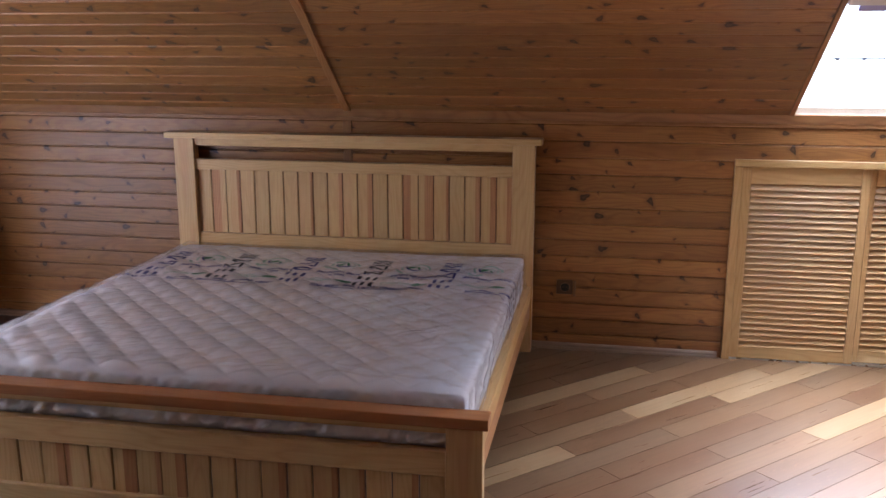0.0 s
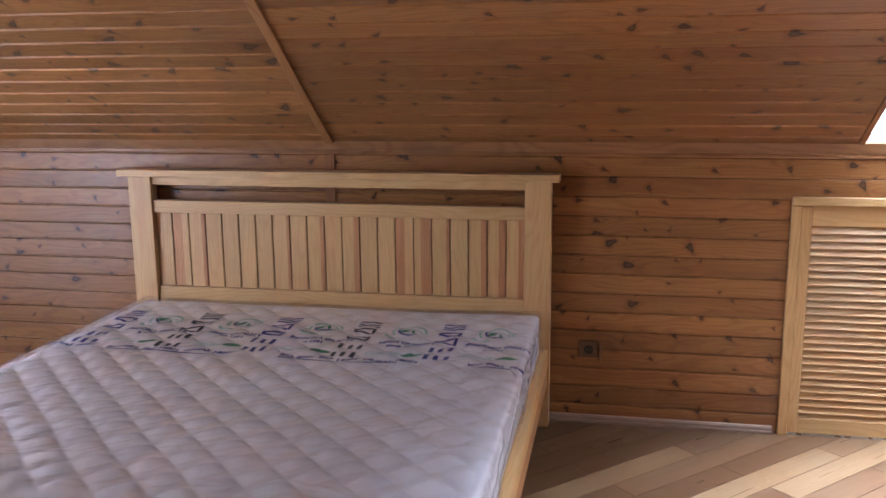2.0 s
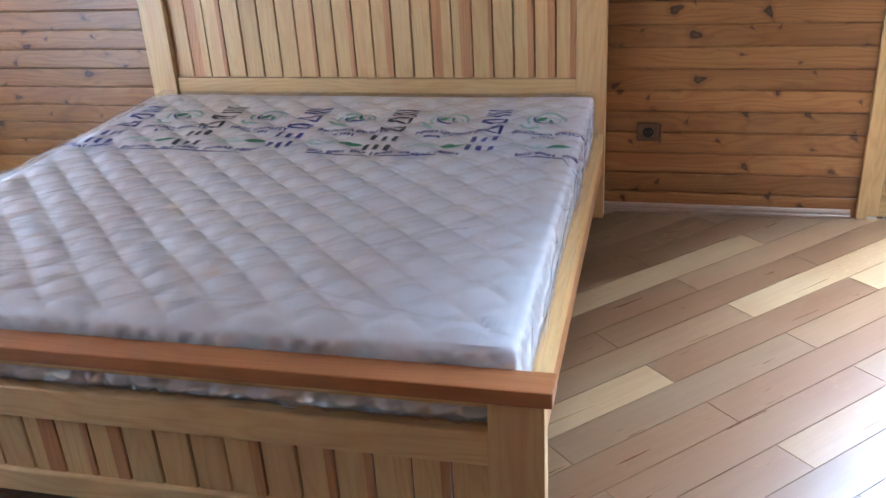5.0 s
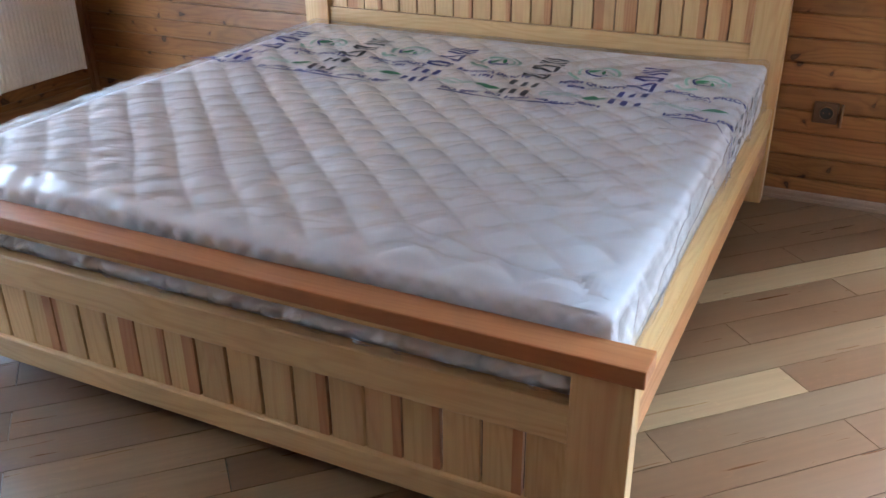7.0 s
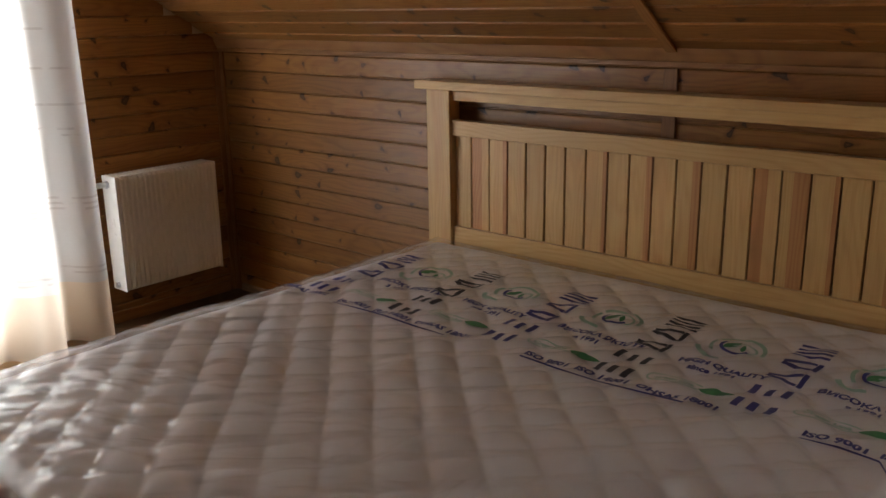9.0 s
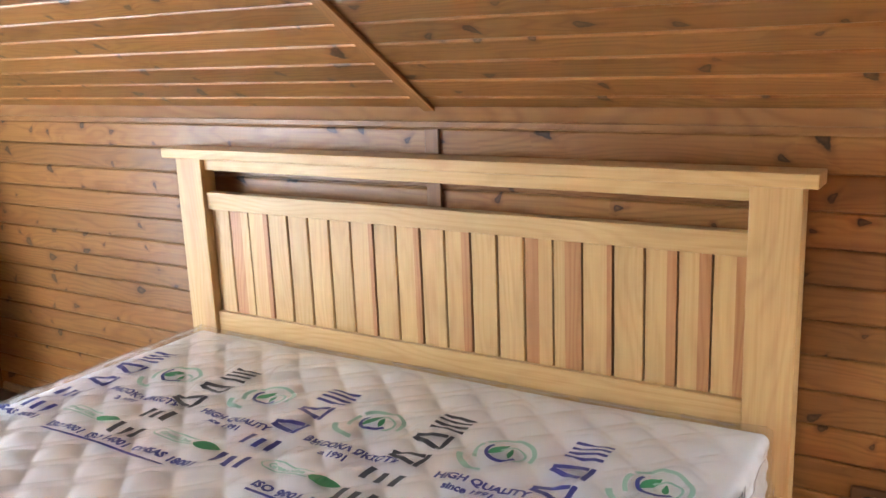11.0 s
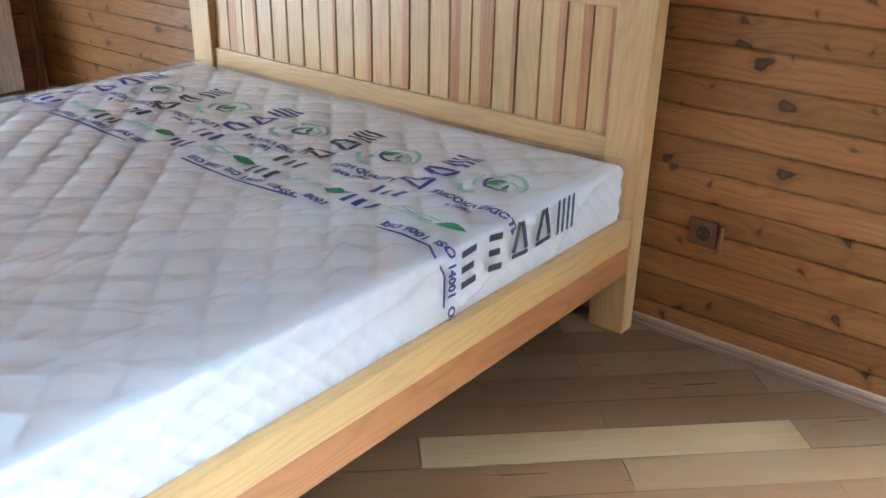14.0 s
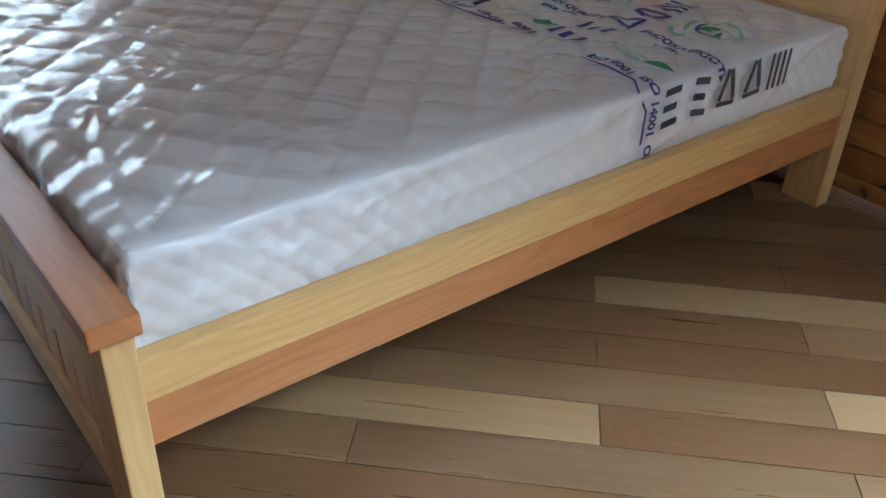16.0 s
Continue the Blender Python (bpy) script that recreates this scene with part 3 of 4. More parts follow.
trim("trim_door_track", box(1.966, 3.149, WALL_Y + 0.0, WALL_Y + 0.075, 0.0, 0.006), M_STEEL, "metal bottom track of the sliding doors")


# ---- the skylight ----
def roof_window():
    w = tagged(thing("window_1", "white roof window flush with the pine slope, sky behind, unseen upper half added for its light", "window"), kind="structure")
    w.matrix_world = slope_pose
    x0, x1, a, b = SKY_X0, SKY_X1, SKY_S0, SKY_S1
    for nm, args in (("jamb_west", (x0 - 0.022, x0, a, b + 0.02)), ("jamb_east", (x1, x1 + 0.022, a, b + 0.02))):
        bm = box(args[0], args[1], args[2], args[3], -0.14, 0.004, 0.001, 1)
        part("jamb", bm, M_TRIM_Y, w, "pine lining board")
    part("lining", box(x0, x1, a - 0.02, a - 0.001, -0.14, 0.003, 0.001, 1), M_TRIM_X, w, "pine lining board")
    part("lining", box(x0, x1, b + 0.001, b + 0.02, -0.14, 0.003, 0.001, 1), M_TRIM_X, w, "pine lining board")
    part("sash_bar", box(x0 + 0.05, x1 - 0.001, 0.905, 0.955, -0.014, 0.004, 0.006, 2), M_BLUEBAR, w, "lavender-grey window bar")
    part("sash_rail", box(x0 + 0.001, x1 - 0.001, 0.956, 1.03, -0.014, 0.012, 0.006, 2), M_RADIATOR, w)
    bm = box(x0 + 0.001, x1 - 0.001, 0.5430, 0.5465, -0.010, -0.006)
    for k in range(9):
        join_box(bm, x0 + 0.06 + k * 0.105, x0 + 0.075 + k * 0.105, 0.5370, 0.5470, -0.011, -0.002)
    part("glazing_wire", bm, M_WIRE, w, "thin wire with small clips across the pane")
    pane = part("pane", box(x0 + 0.0005, x1 - 0.0005, a, b - 0.0, -0.020, -0.015), M_GLASS, w)
    pane.visible_shadow = False
    return w


def sky_panel():
    """Bright overcast sky close outside the roof window."""
    mat, nt, bsdf = nodes_of("bright_sky")
    nt.nodes.remove(bsdf)
    glow = nt.nodes.new("ShaderNodeEmission")
    glow.inputs[0].default_value, glow.inputs[1].default_value = (0.84, 0.93, 1.0, 1), 6.5
    nt.links.new(glow.outputs[0], nt.nodes["Material Output"].inputs[0])
    ob = structure("backdrop_sky", box(SKY_X0 + 0.002, SKY_X1 - 0.002, SKY_S0 + 0.002, SKY_S1 - 0.002, -0.060, -0.050), mat, "bright white sky outside the roof window")
    ob.matrix_world = slope_pose


roof_window()
sky_panel()


# ---- tall window behind the curtain ----
def tall_window():
    w = tagged(thing("window_2", "white framed window behind a sheer curtain, its unseen south end added for light", "window"), kind="structure")
    x0, x1 = WEST - 0.13, WEST - 0.07
    y0, y1, z0, z1 = WIN_Y0, WIN_Y1, WIN_Z0, WIN_Z1
    f = 0.06
    ym = (y0 + y1) / 2
    for args in ((y0, y0 + f, z0, z1), (y1 - f, y1, z0, z1), (ym - 0.05, ym + 0.05, z0 + f, z1 - f)):
        part("window_frame", box(x0, x1, *args, 0.005, 1), M_PVC, w)
    for args in ((y0 + f, y1 - f, z0, z0 + f), (y0 + f, y1 - f, z1 - f, z1)):
        part("window_frame", box(x0, x1, *args, 0.005, 1), M_PVC, w)
    for a, b in ((y0 + f, ym - 0.05), (ym + 0.05, y1 - f)):
        pane = part("pane", box(x0 + 0.025, x0 + 0.031, a, b, z0 + f, z1 - f), M_GLASS, w)
        pane.visible_shadow = False
    part("window_sill", box(WEST - 0.07, WEST + 0.02, y0, y1, z0 - 0.0, z0 + 0.02, 0.004, 1), M_PVC, w)


tall_window()


# ---- curtain ----
def curtain(y_edge, y_far, label):
    c = thing("curtain", label, "curtain", "", (0, 0, 0))
    bm = bmesh.new()
    nu, nv = 260, 40
    grid = []
    for i in range(nu + 1):
        f = i / nu
        row = []
        for j in range(nv + 1):
            z = 0.018 + (2.20 - 0.018) * j / nv
            up = z / 2.2
            y = y_edge - 0.03 * up - (y_edge - y_far) * f
            fold = 0.060 * math.sin(f * 62 + 1.1 * math.sin(f * 17)) + 0.014 * math.sin(f * 131 + 2.0)
            fold *= 0.75 + 0.35 * (1 - up) + 0.12 * math.sin(9 * f + 2 * up)
            x = WEST + 0.175 + fold + 0.01 * math.sin(3 * up + 8 * f)
            drop = 0.006 * math.sin(f * 31) * (1 - up) if j == 0 else 0
            row.append(bm.verts.new((x, y, z + drop)))
        grid.append(row)
    for i in range(nu):
        for j in range(nv):
            bm.faces.new((grid[i][j], grid[i + 1][j], grid[i + 1][j + 1], grid[i][j + 1]))
    part("cloth", bm, M_VOILE, c, smooth=True)
    rod = cyl((WEST + 0.175, y_edge + 0.1, 2.225), (WEST + 0.175, y_far - 0.1, 2.225), 0.012)
    part("rod", rod, M_BRASS, c)
    for y in (y_edge + 0.05, y_far - 0.05):
        part("bracket", box(WEST + 0.0, WEST + 0.17, y - 0.008, y + 0.008, 2.217, 2.233), M_BRASS, c)
    return c


# the cloth runs on over the window's added south end
curtain(-0.70, -3.25, "sheer white floor-length curtain with woven stripes and beige hem")


# ---- radiator ----
def radiator():
    r = thing("radiator", "cream steel panel radiator hung on the pine wall", "radiator", "", (0, 0, 0))
    xf, xb, y0, y1, z0, z1 = -2.200, -2.315, -0.602, -0.105, 0.187, 0.690
    # ribbed front panel
    bm = bmesh.new()
    prof = []
    n = 20
    w = (y1 - y0 - 0.03) / n
    for k in range(n):
        a = y0 + 0.015 + k * w
        prof += [(a + 0.10 * w, xf - 0.007), (a + 0.30 * w, xf), (a + 0.70 * w, xf), (a + 0.90 * w, xf - 0.007)]
    prof = [(y0, xf - 0.002), (y0 + 0.012, xf - 0.002)] + prof + [(y1 - 0.012, xf - 0.002), (y1, xf - 0.002)]
    levels = [(z0, -0.012), (z0 + 0.012, -0.002), (z0 + 0.03, 0.0), (z1 - 0.03, 0.0), (z1 - 0.012, -0.002), (z1, -0.012)]
    rows = [[bm.verts.new((min(x, xf - 0.002) + d if d else x, y, z)) for y, x in prof] for z, d in levels]
    for ra, rb in zip(rows, rows[1:]):
        for i in range(len(prof) - 1):
            bm.faces.new((ra[i], ra[i + 1], rb[i + 1], rb[i]))
    back = [bm.verts.new((xf - 0.022, y, z)) for y, z in ((y0, z0), (y1, z0), (y1, z1), (y0, z1))]
    bm.faces.new(back)
    bmesh.ops.recalc_face_normals(bm, faces=bm.faces[:])
    part("front_panel", bm, M_RADIATOR, r, "ribbed cream steel panel")
    part("back_panel", box(xb, xb + 0.016, y0 + 0.004, y1 - 0.004, z0 + 0.004, z1 - 0.004, 0.004, 1), M_RADIATOR, r)
    for ya, yb in ((y0 - 0.004, y0 + 0.001), (y1 - 0.001, y1 + 0.004)):
        part("side_cover", box(xb, xf - 0.006, ya, yb, z0 - 0.004, z1 + 0.002, 0.0015, 1), M_WHITE, r, "white side cover")
    grille = bmesh.new()
    for k in range(22):
        y = y0 + 0.012 + k * (y1 - y0 - 0.024) / 21
        join_box(grille, xb + 0.004, xf - 0.012, y - 0.005, y + 0.005, z1 - 0.004, z1 + 0.002)
    part("top_grille", grille, M_RADIATOR, r)
    part("valve", cyl((xb + 0.045, y0 - 0.004, z1 - 0.035), (xb + 0.045, y0 - 0.062, z1 - 0.035), 0.014, 16, 0.012), M_WHITE, r, "white thermostat valve")
    part("valve_nut", cyl((xb + 0.045, y0 - 0.002, z1 - 0.035), (xb + 0.045, y0 - 0.016, z1 - 0.035), 0.017, 6), M_STEEL, r, "nickel nut")
    part("pipe", cyl((xb + 0.045, y0 - 0.05, z1 - 0.035), (WEST, y0 - 0.05, z1 - 0.035), 0.008), M_WHITE, r)
    part("drain_plug", cyl((xb + 0.05, y0 - 0.004, z0 + 0.02), (xb + 0.05, y0 - 0.016, z0 + 0.02), 0.012, 12), M_STEEL, r, "nickel plug")
    for y in (y0 + 0.1, y1 - 0.1):
        part("bracket", box(WEST, xb, y - 0.012, y + 0.012, z0 + 0.05, z1 - 0.05, 0.002, 1), M_WHITE, r)


radiator()


# ---- louvred doors ----
def louvred_door(x0, x1, y, z0, z1, label):
    d = thing("louvre_door", label, "door", "sliding louvred doors", ((x0 + x1) / 2, y, z0))
    w, h, t = (x1 - x0) / 2, z1 - z0, 0.026
    for a, b in ((-w, -w + 0.042), (w - 0.042, w)):
        part("stile", box(a, b, 0, t, 0, h, 0.003, 1), M_LOUVRE_Z, d)
    part("top_rail", box(-w + 0.042, w - 0.042, 0.002, t - 0.002, h - 0.082, h, 0.002, 1), M_LOUVRE_X, d)
    part("bottom_rail", box(-w + 0.042, w - 0.042, 0.002, t - 0.002, 0, 0.062, 0.002, 1), M_LOUVRE_X, d)
    n = 27
    step = (h - 0.144) / n
    me = None
    for k in range(n):
        if me is None:
            b = box(-w + 0.0425, w - 0.0425, -0.0035, 0.0035, -0.0215, 0.0215, 0.002, 1)
            ob = part("slat", b, M_LOUVRE_X, d)
            me = ob.data
        else:
            ob = new("slat", me)
            ob.parent = d
        ob.location = (0, 0.5 * t + 0.001, 0.062 + (k + 0.5) * step)
        ob.rotation_euler = (radians(-30), 0, 0)
    return d


louvred_door(1.967, 2.557, WALL_Y + 0.002, 0.007, 0.984, "pale pine louvred sliding door, closed, in the knee wall")
louvred_door(2.548, 3.146, WALL_Y + 0.034, 0.007, 0.982, "pale pine louvred sliding door set behind its neighbour")


# ---- wall socket ----
def socket():
    s = thing("wall_socket", "brown wall socket set in the pine boards", "socket", "", (1.124, WALL_Y, 0.337))
    part("plate", box(-0.042, 0.040, -0.010, 0.0, -0.038, 0.038, 0.006, 3), M_BRASS, s)
    ring = bmesh.new()
    bmesh.ops.create_cone(ring, cap_ends=False, segments=32, radius1=0.024, radius2=0.022, depth=0.006, matrix=Matrix.Translation((0.002, -0.012, 0)) @ Matrix.Rotation(radians(90), 4, "X"))
    part("ring", ring, M_SOCKETRING, s, "brass-coloured rim")
    part("well", cyl((0.002, -0.0105, 0), (0.002, -0.002, 0), 0.021, 32), M_DARK, s)
    for x in (-0.0075, 0.0115):
        part("contact", cyl((x, -0.0112, 0), (x, -0.0104, 0), 0.0025, 12), M_SOCKETRING, s)
    part("cover_flap", box(0.046, 0.056, -0.014, 0.0, -0.048, 0.034, 0.003, 2), M_SOCKETRING, s, "narrow lighter side strip")


socket()


# ---- bed ----
HX = 0.85               # half width between the head posts


def lath_row(parent, name, n, step, x0, y, z, half, red_edges):
    """A row of upright laths; some have a strip of red heartwood along one edge (negative: the other edge)."""
    w, g = step / 2, 0.0028
    shared = {}
    for k in range(n):
        share = red_edges.get(k, 0.0)
        if share not in shared:
            bm = bmesh.new()
            cut = (w - g) if not share else ((w - g) - 2 * (w - g) * share if share > 0 else -(w - g) - 2 * (w - g) * share)
            if abs(share) < 1.0:
                a, c = (-(w - g), cut) if share >= 0 else (cut, w - g)
                join_box(bm, a, c, -0.006, 0.006, -half, half, bevel=0.0025 if not share else 0.0, seg=1)
            pale = len(bm.faces)
            if share:
                a, c = (max(cut, -(w - g)), w - g) if share > 0 else (-(w - g), cut)
                join_box(bm, a, c, -0.006, 0.006, -half, half)
            bm.faces.ensure_lookup_table()
            for f in bm.faces[pale:]:
                f.material_index = 1
            ob = part(name, bm, M_SLAT, parent)
            ob.data.materials.append(M_HEART_Z)
            shared[share] = ob.data
        else:
            ob = new(name, shared[share])
            ob.parent = parent
        ob.location = (x0 + (k + 0.5) * step, y, z)


def bed():
    b = thing("bed", "pale pine double bed with slatted head and foot boards", "bed", "", (0, 0, 0))
    # head end
    for sgn in (-1, 1):
        a, c = sorted((sgn * HX, sgn * 0.962))
        part("head_post", box(a, c, -0.014, 0.046, 0.0, 1.076, 0.004, 2), M_BED_Z, b)
    part("head_cap", box(-1.008, 0.995, -0.030, 0.066, 1.076, 1.108, 0.004, 2), M_BED_X, b)
    part("head_top_rail", box(-HX, HX, 0.002, 0.036, 1.038, 1.0755, 0.002, 1), M_BED_X, b)
    part("head_middle_rail", box(-HX, HX, -0.001, 0.036, 0.910, 0.967, 0.004, 2), M_BED_X, b)
    part("head_low_rail", box(-HX, HX, 0.0, 0.036, 0.44, 0.568, 0.004, 2), M_BED_X, b)
    n, step = 21, 2 * HX / 21
    red_edges = {1: -0.6, 2: 0.22, 7: 0.18, 9: 0.25, 11: 0.34, 14: -0.5, 15: 0.6, 16: 0.18, 18: 0.32, 19: 0.38, 20: 0.33}
    lath_row(b, "head_slat", n, step, -HX, 0.020, 0.739, 0.174, red_edges)
    # foot end
    FX = 0.866
    for sgn in (-1, 1):
        a, c = sorted((sgn * FX, sgn * 0.980))
        part("foot_post", box(a, c, -1.962, -1.912, 0.0, 0.434, 0.004, 2), M_BED_Z, b)
    part("foot_cap", box(-0.998, 0.998, -1.980, -1.904, 0.434, 0.470, 0.004, 2), M_HEART_X, b, "reddish heartwood cap board")
    part("foot_top_rail", box(-FX, FX, -1.952, -1.918, 0.405, 0.4335, 0.002, 1), M_BED_X, b)
    part("foot_middle_rail", box(-FX, FX, -1.954, -1.916, 0.262, 0.345, 0.003, 1), M_BED_X, b)
    part("foot_low_rail", box(-FX, FX, -1.954, -1.916, 0.035, 0.100, 0.003, 1), M_BED_X, b)
    n, step = 20, 2 * FX / 20
    red_edges = {1: -0.3, 4: 0.35, 5: -0.2, 7: 0.55, 8: 0.2, 9: 0.4, 13: 0.3, 15: 0.25, 16: 0.2, 18: 0.25}
    lath_row(b, "foot_slat", n, step, -FX, -1.934, 0.181, 0.084, red_edges)
    # side rails of two boards glued edge to edge
    for sgn in (-1, 1):
        a, c = sorted((sgn * 0.920, sgn * 0.956))
        part("side_rail", box(a, c, -1.912, -0.014, 0.279, 0.355, 0.003, 2), M_BED_Y, b)
        a, c = sorted((sgn * 0.921, sgn * 0.953))
        part("side_rail_lower", box(a, c, -1.912, -0.014, 0.188, 0.2785, 0.002, 1), M_HEART_Y, b, "reddish lower rail board")
    part("base_panel", box(-0.9195, 0.9195, -1.905, -0.002, 0.262, 0.285), M_BED_X, b)
    part("centre_leg", box(-0.03, 0.03, -0.98, -0.92, 0.0, 0.262, 0.003, 1), M_BED_Z, b)


bed()


# ---- mattress and its wrapping ----
MW, MY0, MY1, MTOP, MBOT, MR = 0.912, -1.886, -0.020, 0.503, 0.286, 0.014
QP = 0.152


def quilt(x, y):
    """Raised diamonds between stitched lines."""
    wx = x
    x += 0.010 * noise.noise((wx * 2.5, y * 2.5, 31.0))
    y += 0.010 * noise.noise((wx * 2.5, y * 2.5, 47.0))
    a = math.sqrt(math.sin(math.pi * (x + y + 1.58) / QP) ** 2 + 0.012) - 0.11
    b = math.sqrt(math.sin(math.pi * (x - y - 1.352) / QP) ** 2 + 0.012) - 0.11
    rim = min(1.0, max(0.0, (MW - 0.02 - abs(x)) / 0.05), max(0.0, (y - MY0 - 0.006) / 0.03), max(0.0, (MY1 - 0.02 - y) / 0.05))
    calm = min(1.0, max(0.80, 0.80 + (-0.80 - y) / 0.14))
    uneven = 0.84 + 0.30 * noise.noise((x * 5.0, y * 5.0, 12.0)) + 0.14 * noise.noise((x * 17.0, y * 17.0, 3.0))
    return min(1.0, calm * rim * uneven * (max(0.0, a * b)) ** 0.62)


def swell(x, y):
    n1 = noise.noise((x * 1.7, y * 1.7, 4.0))
    n2 = noise.noise((x * 6, y * 6, 1.0))
    return 0.006 * n1 + 0.0025 * n2


def crease(x, y):
    """Folds of the loose film: sharp ridges that wander across the bed, fewer where it is pulled tight."""
    v = 0.0
    for sx, sy, seed, amp in ((2.2, 5.0, 2.0, 1.0), (4.0, 2.0, 7.0, 0.7), (6.0, 9.0, 13.0, 0.45)):
        n = noise.noise((x * sx + 0.4 * noise.noise((x * 3, y * 3, seed + 5)), y * sy + 0.4 * x, seed))
        v += amp * max(0.0, 1.0 - abs(n) * 4.0) ** 2
    edge = min(1.0, 0.35 + max(0.0, (-1.15 - y) / 0.6) + max(0.0, (x - 0.55) / 0.35) * 0.6)
    rim = min(1.0, max(0.0, (MW - 0.015 - abs(x)) / 0.06), max(0.0, (MY1 - 0.02 - y) / 0.10), max(0.12, (y - MY0) / 0.04))
    band = 0.55 if -0.82 < y < -0.28 else 1.0
    return v * edge * rim * band


fold_seed = random.Random(5)
FOLDS = []
for _ in range(16):     # drawn towards the head end
    x, y = fold_seed.uniform(-0.85, 0.8), fold_seed.uniform(-0.62, -0.10)
    FOLDS.append((x, y, x + fold_seed.uniform(-0.05, 0.10), y - fold_seed.uniform(0.15, 0.45), fold_seed.uniform(0.004, 0.008), fold_seed.uniform(0.008, 0.015)))
for _ in range(20):     # slanting towards the long edge
    x, y = fold_seed.uniform(0.30, 0.80), fold_seed.uniform(-1.75, -0.75)
    t = fold_seed.uniform(0.12, 0.42)
    FOLDS.append((x, y, x + 0.62 * t, y - 0.55 * t * fold_seed.uniform(0.4, 1.6), fold_seed.uniform(0.004, 0.009), fold_seed.uniform(0.009, 0.018)))
for _ in range(64):     # loose film across the foot end
    x, y = fold_seed.uniform(-0.88, 0.6), fold_seed.uniform(-1.87, -1.40)
    t = fold_seed.uniform(0.10, 0.40)
    FOLDS.append((x, y, x + t, y + t * fold_seed.uniform(0.1, 1.2), fold_seed.uniform(0.004, 0.009), fold_seed.uniform(0.010, 0.018)))
for _ in range(34):     # long narrow creases running down the bed beside the long edge
    x, y = fold_seed.uniform(0.02, 0.80), fold_seed.uniform(-1.35, -0.55)
    t = fold_seed.uniform(0.12, 0.50)
    FOLDS.append((x, y, x + t * fold_seed.uniform(-0.15, 0.40), y - t, fold_seed.uniform(0.004, 0.008), fold_seed.uniform(0.007, 0.011)))
for _ in range(44):     # short creases along the quilting
    x, y = fold_seed.uniform(-0.8, 0.70), fold_seed.uniform(-1.70, -0.70)
    t = fold_seed.uniform(0.06, 0.20)
    FOLDS.append((x, y, x + t, y + t * fold_seed.uniform(0.5, 1.3), fold_seed.uniform(0.003, 0.006), fold_seed.uniform(0.007, 0.011)))
for _ in range(26):     # narrow creases pulled from the head end across the printed band
    x, y = fold_seed.uniform(-0.85, 0.85), fold_seed.uniform(-0.40, -0.06)
    t = fold_seed.uniform(0.15, 0.50)
    FOLDS.append((x, y, x + t * fold_seed.uniform(-0.30, 0.15), y - t, fold_seed.uniform(0.003, 0.006), fold_seed.uniform(0.008, 0.012)))
FOLDS += [(0.66, -0.72, 0.86, -1.20, 0.010, 0.010), (0.70, -0.60, 0.79, -1.45, 0.007, 0.009), (0.30, -1.70, 0.84, -1.86, 0.010, 0.012)]


def folds(x, y):
    h = 0.0
    for ax, ay, bx, by, amp, w in FOLDS:
        if min(ax, bx) - 0.05 > x or max(ax, bx) + 0.05 < x or min(ay, by) - 0.05 > y or max(ay, by) + 0.05 < y:
            continue
        dx, dy = bx - ax, by - ay
        f = ((x - ax) * dx + (y - ay) * dy) / (dx * dx + dy * dy)
        if f < -0.1 or f > 1.1:
            continue
        n = math.hypot(dx, dy)
        d = ((x - ax) * dy - (y - ay) * dx) / n + 0.012 * math.sin(4 * f + ax * 9)
        h = max(h, 0.75 * amp * max(0.0, 1.0 - abs(d) / (2.2 * w)) ** 1.6 * max(0.0, math.sin(math.pi * min(1, max(0, f)))) ** 0.6)
    return h


def fold_pos(u, half, r):
    """A sheet laid over an edge: how far out and how far down at a distance u from the middle."""
    s, a = (1 if u >= 0 else -1), abs(u)
    flat = half - r
    if a <= flat:
        return s * a, 0.0
    arc = (a - flat) / r
    if arc < math.pi / 2:
        return s * (flat + r * math.sin(arc)), r * (1 - math.cos(arc))
    return s * half, r + (a - flat - r * math.pi / 2)


YM, YH = (MY0 + MY1) / 2, (MY1 - MY0) / 2


def rim_ruffle(x, y):
    """The film puckers where it turns over the edge."""
    e = min(MW - abs(x), y - MY0)
    if e > 0.12:
        return 0.0
    s = y if MW - abs(x) < y - MY0 else x
    f = math.exp(-((e - 0.015) / 0.045) ** 2)
    if s == x:
        f *= 1.6
    return f * (0.003 + 0.010 * max(0.0, noise.noise((s * 5.0, e * 12.0 + s * 2.0, 21.0))) + 0.004 * noise.noise((s * 21.0, e * 9.0, 8.0)))


def film_top(x, y):
    # the film lies on the diamonds and spans the seams, the looser towards the foot end
    sag = 0.0135 - 0.0055 * min(1.0, max(0.0, (-1.05 - y) / 0.45))
    return MTOP + swell(x, y) + 0.0285 - sag * (1.0 - quilt(x, y)) + 0.0022 * crease(x, y) + rim_ruffle(x, y) + folds(x, y) * min(1.0, max(0.0, (MW - 0.01 - abs(x)) / 0.05))


